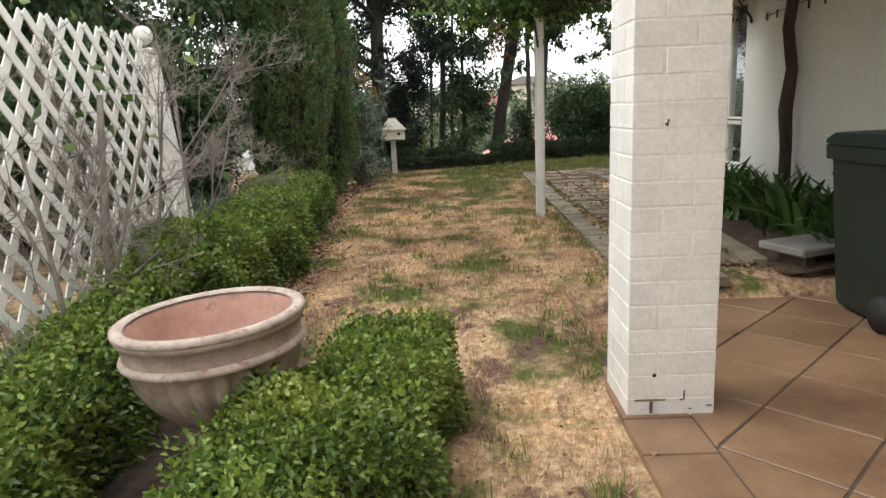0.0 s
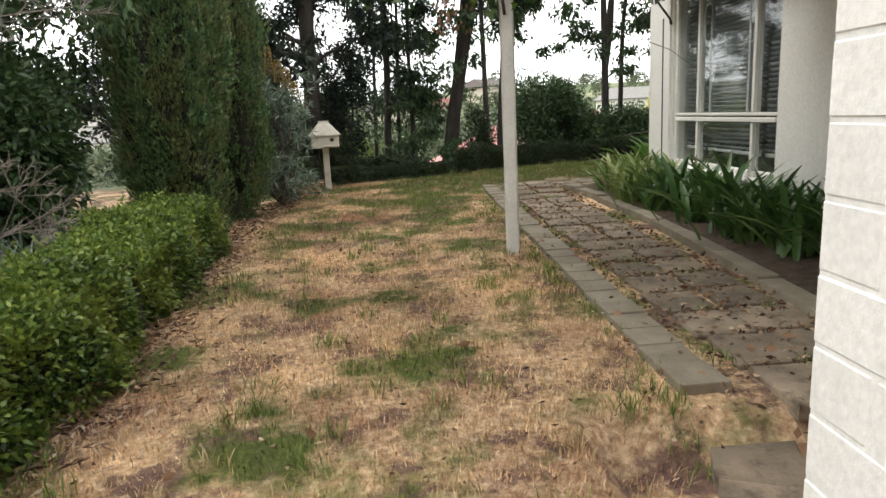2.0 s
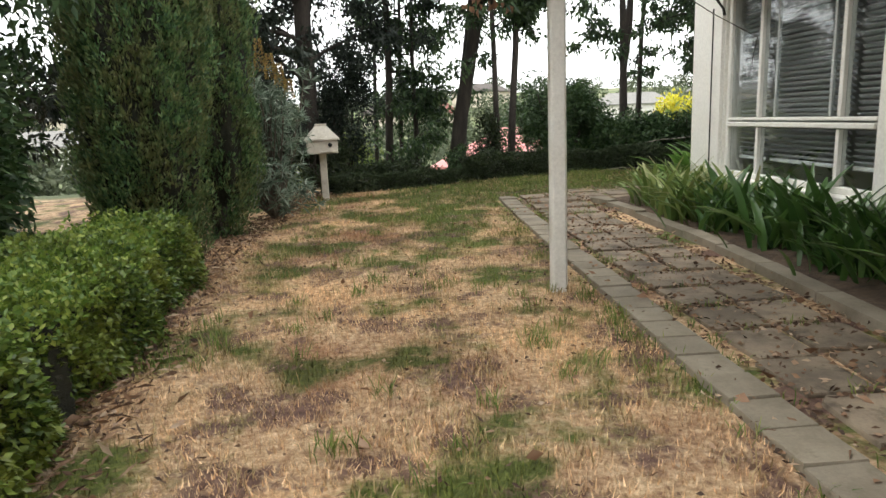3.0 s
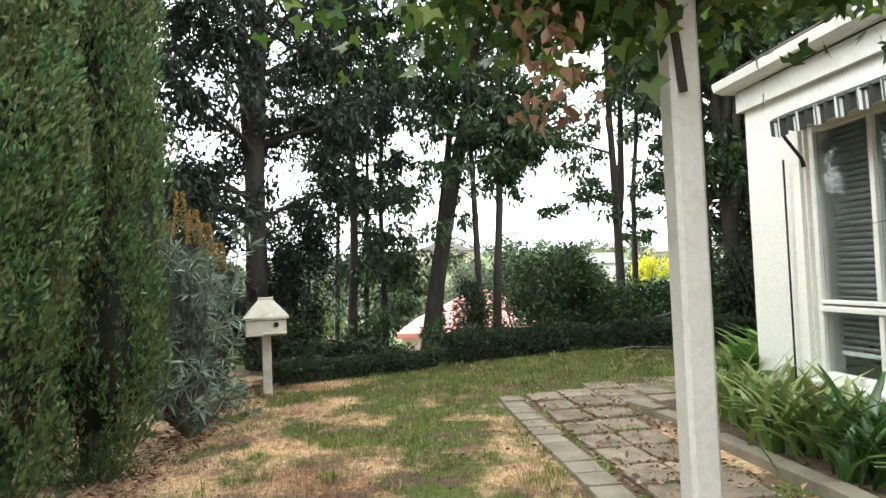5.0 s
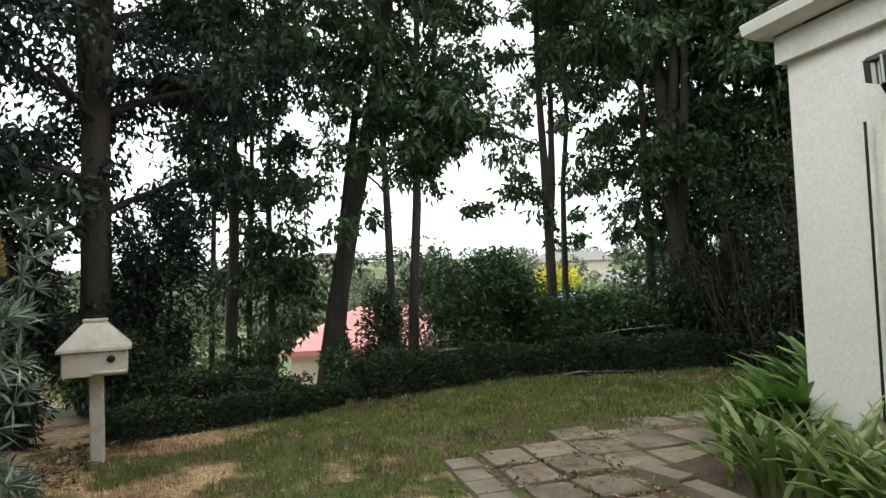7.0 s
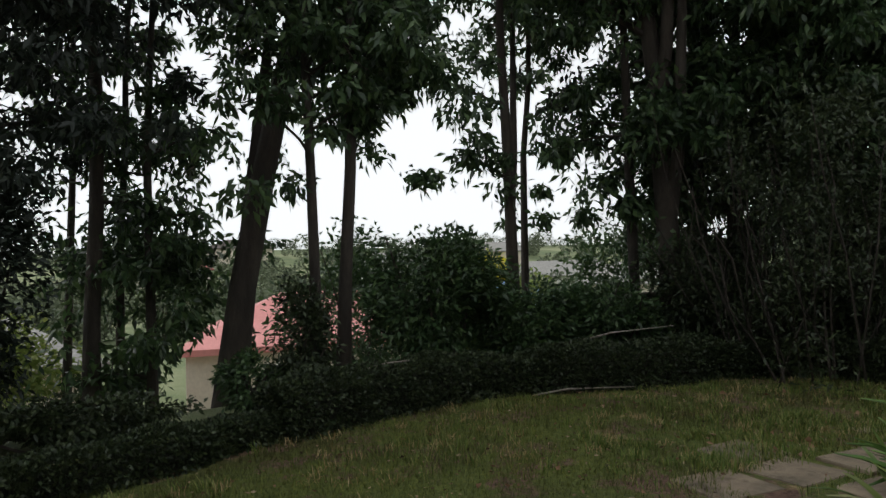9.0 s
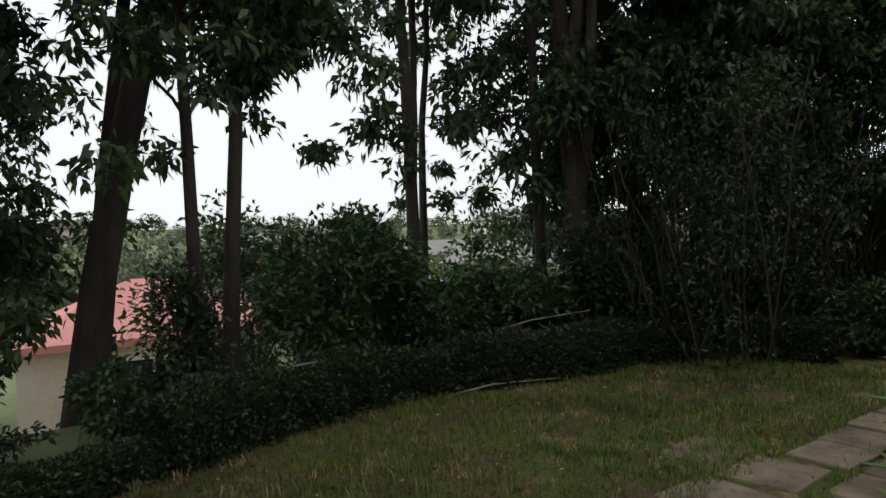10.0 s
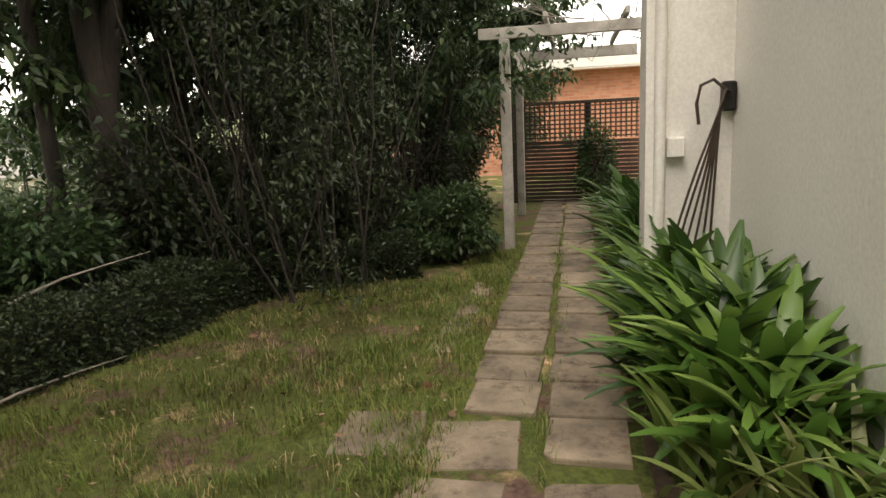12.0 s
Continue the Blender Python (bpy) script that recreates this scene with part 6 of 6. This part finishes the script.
for yy in (0.45, 0.25, -0.3, -0.55):
    part("clip", one_box(-0.012, 0.0, yy - 0.008, yy + 0.008, -0.06, 0.012, 0.002), M_metal, wire)

# dark paling fence in the thicket
fence = thing("paling_fence", "dark weathered paling fence behind the thicket", "fence", (6.6, 14.95, 0.0))
pal = mesh_of(one_box(-0.06, 0.06, -0.01, 0.01, -0.5, 0.82, 0.004), "paling", M_fence)
for k in range(58):
    x = -2.2 + k * 0.128
    piece("paling", pal, fence, Matrix.Translation((x, -0.22 * x, random.uniform(-0.02, 0.02))) @ Euler((0, 0, -0.216)).to_matrix().to_4x4())
tb = Tubes(6)
tb.add([(-2.3, 0.48, 0.80), (1.5, -0.36, 0.86), (5.3, -1.2, 0.9)], 0.016)
tb.done("top_rail", M_bark2, fence, "pale dry pole along the top")

# fallen sticks
for a, b in (((1.75, 14.35, 0.38), (2.75, 14.45, 0.44)), ((3.3, 14.1, 0.08), (4.2, 13.85, 0.10)), ((4.0, 14.4, 0.46), (5.0, 14.2, 0.56))):
    tb = Tubes(6)
    a, b = np.array(a), np.array(b)
    tb.add([a, (a * 2 + b) / 3 + [0, 0, 0.03], (a + 2 * b) / 3 + [0, 0.03, 0.01], b], [0.009, 0.008, 0.006, 0.003])
    tagged(tb.done("fallen_stick", M_twig), "dry grey fallen stick lying on the hedge", "stick", "fallen sticks")

# ---- grass ----
def inside(x, y):
    lawn = (x > -1.6) & (x < 1.13) & (y > -1.5) & (y < 14.5)
    hedge_line = np.interp(x, [-1.3, 0.4, 1.1, 2.4, 3.5, 4.3, 5.2, 5.7, 6.4], [13.0, 13.4, 13.8, 14.2, 14.1, 13.82, 13.76, 13.5, 12.3])
    north = (x >= -1.2) & (x < 7.4) & (y > 11.2) & (y < hedge_line)
    left_ok = x > np.interp(y, [2, 3.5, 3.7, 5, 7.8, 9, 11.5, 13.2], [-0.02, -0.05, -1.1, -1.1, -1.5, -1.6, -1.4, -1.25])
    patio_ = (x > 0.68) & (y < 4.4) & (x > 0.70 + (y - 3.5) * 0.40)
    paving = (x > 1.13) & (x < 2.95) & (y < 11.35 + 0.1 * np.sin(x * 5))
    side_ = (x > 2.9) & (y < 11.82)
    keep = (lawn | north) & left_ok & ~patio_ & ~side_ & (y < hedge_line)
    return keep & ~paving


N = 760000
gxp, gyp = rng.uniform(-1.85, 7.4, N), rng.uniform(0.0, 14.8, N)
ok = inside(gxp, gyp)
density = 0.55 + 0.45 * wave(gxp, gyp, 0.9) + 0.35 * wave(gxp + 3, gyp, 2.7)
ok &= rng.uniform(0, 1, N) < np.clip(density + 0.25, 0.12, 1)
gxp, gyp = gxp[ok], gyp[ok]
n = len(gxp)
hgt = rng.uniform(0.012, 0.045, n) * (1 + 0.8 * np.clip(wave(gxp, gyp, 1.9), 0, 1)) * (1 + 0.4 * smooth01(11.5, 13, gyp))
ang = rng.uniform(0, 2 * np.pi, n)
tilt = rng.uniform(0.1, 1.1, n)
b0 = np.c_[gxp, gyp, ground_z(gxp, gyp) - 0.003]
dirv = np.c_[np.cos(ang) * np.sin(tilt), np.sin(ang) * np.sin(tilt), np.cos(tilt)]
sidev = np.c_[-np.sin(ang), np.cos(ang), np.zeros(n)] * rng.uniform(0.0016, 0.0034, n)[:, None]
vv = np.stack([b0 - sidev, b0 + sidev, b0 + dirv * hgt[:, None]], 1).reshape(-1, 3)
grass = np_part("lawn_grass", vv, [], np.arange(3 * n).reshape(-1, 3), M_blade)
tagged(grass, "short dry straw-coloured grass with green patches", "grass", kind="stuff")


def tufts(name, label, xy, per, length, material):
    base = np.repeat(np.asarray(xy), per, 0) + rng.normal(0, 0.035, (len(xy) * per, 2))
    b = np.c_[base, ground_z(base[:, 0], base[:, 1])]
    m_ = len(b)
    v, q = strap_arrays(b, rng.uniform(0, 6.28, m_), rng.uniform(0.5, 1.2, m_) * length, np.full(m_, 0.0045), rng.uniform(0.9, 1.55, m_), rng.uniform(0.2, 1.2, m_), 3)
    return tagged(np_part(name, v, q, [], material), label, "grass", kind="stuff")


L_tuft = foliage("green_tufts", [(0.06, 0.10, 0.015), (0.12, 0.19, 0.03), (0.20, 0.26, 0.05), (0.34, 0.30, 0.12)], 0.6, 0.25)
L_straw = foliage("straw_tufts", [(0.30, 0.20, 0.09), (0.44, 0.32, 0.16), (0.56, 0.44, 0.24)], 0.7, 0.2)
c = np.c_[rng.uniform(-1.2, 6.8, 1500), rng.uniform(1.0, 14.6, 1500)]
c = c[inside(c[:, 0], c[:, 1]) & (wave(c[:, 0], c[:, 1], 1.9) > 0.0)]
tufts("grass_tufts", "tufts of longer green grass in the lawn", c, 26, 0.085, L_tuft)
c = np.c_[rng.uniform(-1.4, 6.8, 900), rng.uniform(0.5, 14.6, 900)]
c = c[inside(c[:, 0], c[:, 1])]
edge = np.c_[rng.uniform(2.8, 8.0, 420), 11.88 + np.abs(rng.normal(0, 0.75, 420))]
edge = edge[inside(edge[:, 0], edge[:, 1]) & (wave(edge[:, 0], edge[:, 1], 2.7) > -0.2)]
tufts("side_tufts", "bright green grass tufts beside the side path", edge, 30, 0.075, L_tuft)
tufts("dry_tufts", "tufts of bleached dry grass in the lawn", c, 18, 0.06, L_straw)
# weeds in the paving joints
c = [(1.40 + 0.012 * random.uniform(-3, 3), random.uniform(4.9, 12)) for _ in range(40)] + [(random.uniform(3.0, 9.0), 11.445 + random.uniform(-0.02, 0.02)) for _ in range(60)] + [(random.uniform(2.6, 8), 11.84 + random.uniform(-0.04, 0.1)) for _ in range(90)] + [(random.uniform(1.45, 2.08), 4.885 + 0.367 * random.randrange(18)) for _ in range(40)] + [(random.uniform(1.06, 1.15), random.uniform(4.4, 11)) for _ in range(60)]
tufts("joint_weeds", "grass growing in the paving joints", c, 14, 0.06, L_tuft)
# fallen leaves
k = 520
fx, fy = rng.uniform(-1.2, 7.0, k), rng.uniform(1.5, 14.5, k)
near_edge = rng.uniform(0, 1, k) < 0.4
fx = np.where(near_edge, rng.uniform(1.2, 2.4, k), fx)
fy = np.where(near_edge, rng.uniform(4.5, 11.8, k), fy)
okl = ~((fx > 2.25) & (fy < 11.1))
fx, fy = fx[okl], fy[okl]
k = len(fx)
fallen = leaves("fallen_leaves", np.c_[fx, fy, ground_z(fx, fy) + 0.035], np.c_[rng.normal(size=(k, 2)), rng.uniform(-0.1, 0.3, k)], rng.uniform(0.025, 0.07, k), rng.uniform(0.015, 0.045, k), L_dead, None, "", 0.5, 0.05)
tagged(fallen, "scattered dry brown fallen leaves", "leaves", kind="stuff")

# bits of bark, chaff and crumbled leaf over lawn and paving
k = 9000
fx, fy = rng.uniform(-1.3, 7.2, k), rng.uniform(0.8, 14.6, k)
okl = inside(fx, fy) | ((fx > 1.13) & (fx < 2.25) & (fy > 4.4) & (fy < 11.4))
fx, fy = fx[okl], fy[okl]
k = len(fx)
chaff = leaves("ground_litter", np.c_[fx, fy, ground_z(fx, fy) + 0.024], np.c_[rng.normal(size=(k, 2)), rng.uniform(-0.05, 0.35, k)], rng.uniform(0.012, 0.04, k), rng.uniform(0.006, 0.018, k), L_litter, None, "", 0.5, 0.05)
tagged(chaff, "crumbs of bark and leaf strewn over the lawn", "litter", kind="stuff")

k = 5000
fy = rng.uniform(3.6, 13.2, k)
fx = np.interp(fy, [3.6, 5, 7.8, 9, 11.5, 13], [-1.1, -1.08, -1.4, -1.5, -1.4, -1.2]) + rng.normal(0.0, 0.13, k)
foot = leaves("hedge_litter", np.c_[fx, fy, ground_z(fx, fy) + rng.uniform(0.005, 0.04, k)], np.c_[rng.normal(size=(k, 2)), rng.uniform(-0.1, 0.6, k)], rng.uniform(0.02, 0.09, k), rng.uniform(0.006, 0.022, k), L_litter, None, "", 0.5, 0.05)
tagged(foot, "dry twigs and brown leaves along the foot of the hedge", "litter", kind="stuff")

# leaf crumbs swept into the joints of the front path
k = 2600
along = rng.uniform(size=k) < 0.5
fx = np.where(along, rng.choice([1.40, 1.755, 2.085, 2.14, 1.13], k) + rng.normal(0, 0.03, k), rng.uniform(1.42, 2.1, k))
fy = np.where(along, rng.uniform(4.7, 11.2, k), 4.885 + 0.367 * rng.integers(0, 18, k) + rng.normal(0, 0.03, k))
loose = rng.uniform(size=k) < 0.22
fx, fy = np.where(loose, rng.uniform(1.2, 2.15, k), fx), np.where(loose, rng.uniform(4.6, 9.5, k), fy)
keep = fx < 2.2
fx, fy = fx[keep], fy[keep]
k = len(fx)
swept = leaves("path_litter", np.c_[fx, fy, ground_z(fx, fy) + rng.uniform(0.012, 0.032, k)], np.c_[rng.normal(size=(k, 2)), rng.uniform(-0.05, 0.3, k)], rng.uniform(0.015, 0.05, k), rng.uniform(0.008, 0.026, k), L_litter, None, "", 0.5, 0.05)
tagged(swept, "brown leaf crumbs lying in the joints of the path", "litter", kind="stuff")

# ---- far woods ----
rr = np.random.default_rng(99)
P_, A_, S_ = [], [], []
for k in range(900):
    a = rr.uniform(-0.9, 1.35)
    d = rr.uniform(32, 190) ** 1.0
    x, y = d * math.sin(a), 8 + d * math.cos(a)
    if d < 45 and (-4 < x < 13):
        continue
    hgt_ = rr.uniform(1.5, 3.6) * (1.5 if rr.uniform() < 0.1 else 1.0)
    m_ = 300
    u = unit(rr.normal(0, 1, (m_, 3))) * rr.uniform(0.6, 1.0, (m_, 1))
    P_.append(np.c_[x + u[:, 0] * hgt_ * 0.55, y + u[:, 1] * hgt_ * 0.55, float(ground_z(x, y)) + hgt_ * 0.55 + u[:, 2] * hgt_ * 0.5])
    A_.append(u + rr.normal(0, 0.5, (m_, 3)))
    S_.append(np.full(m_, hgt_ * 0.13))
woods = leaves("far_woods", np.concatenate(P_), np.concatenate(A_), np.concatenate(S_), np.concatenate(S_) * 0.7, L_far)
tagged(woods, "distant trees across the valley, paled grey-green as if by haze", "woods", kind="stuff")
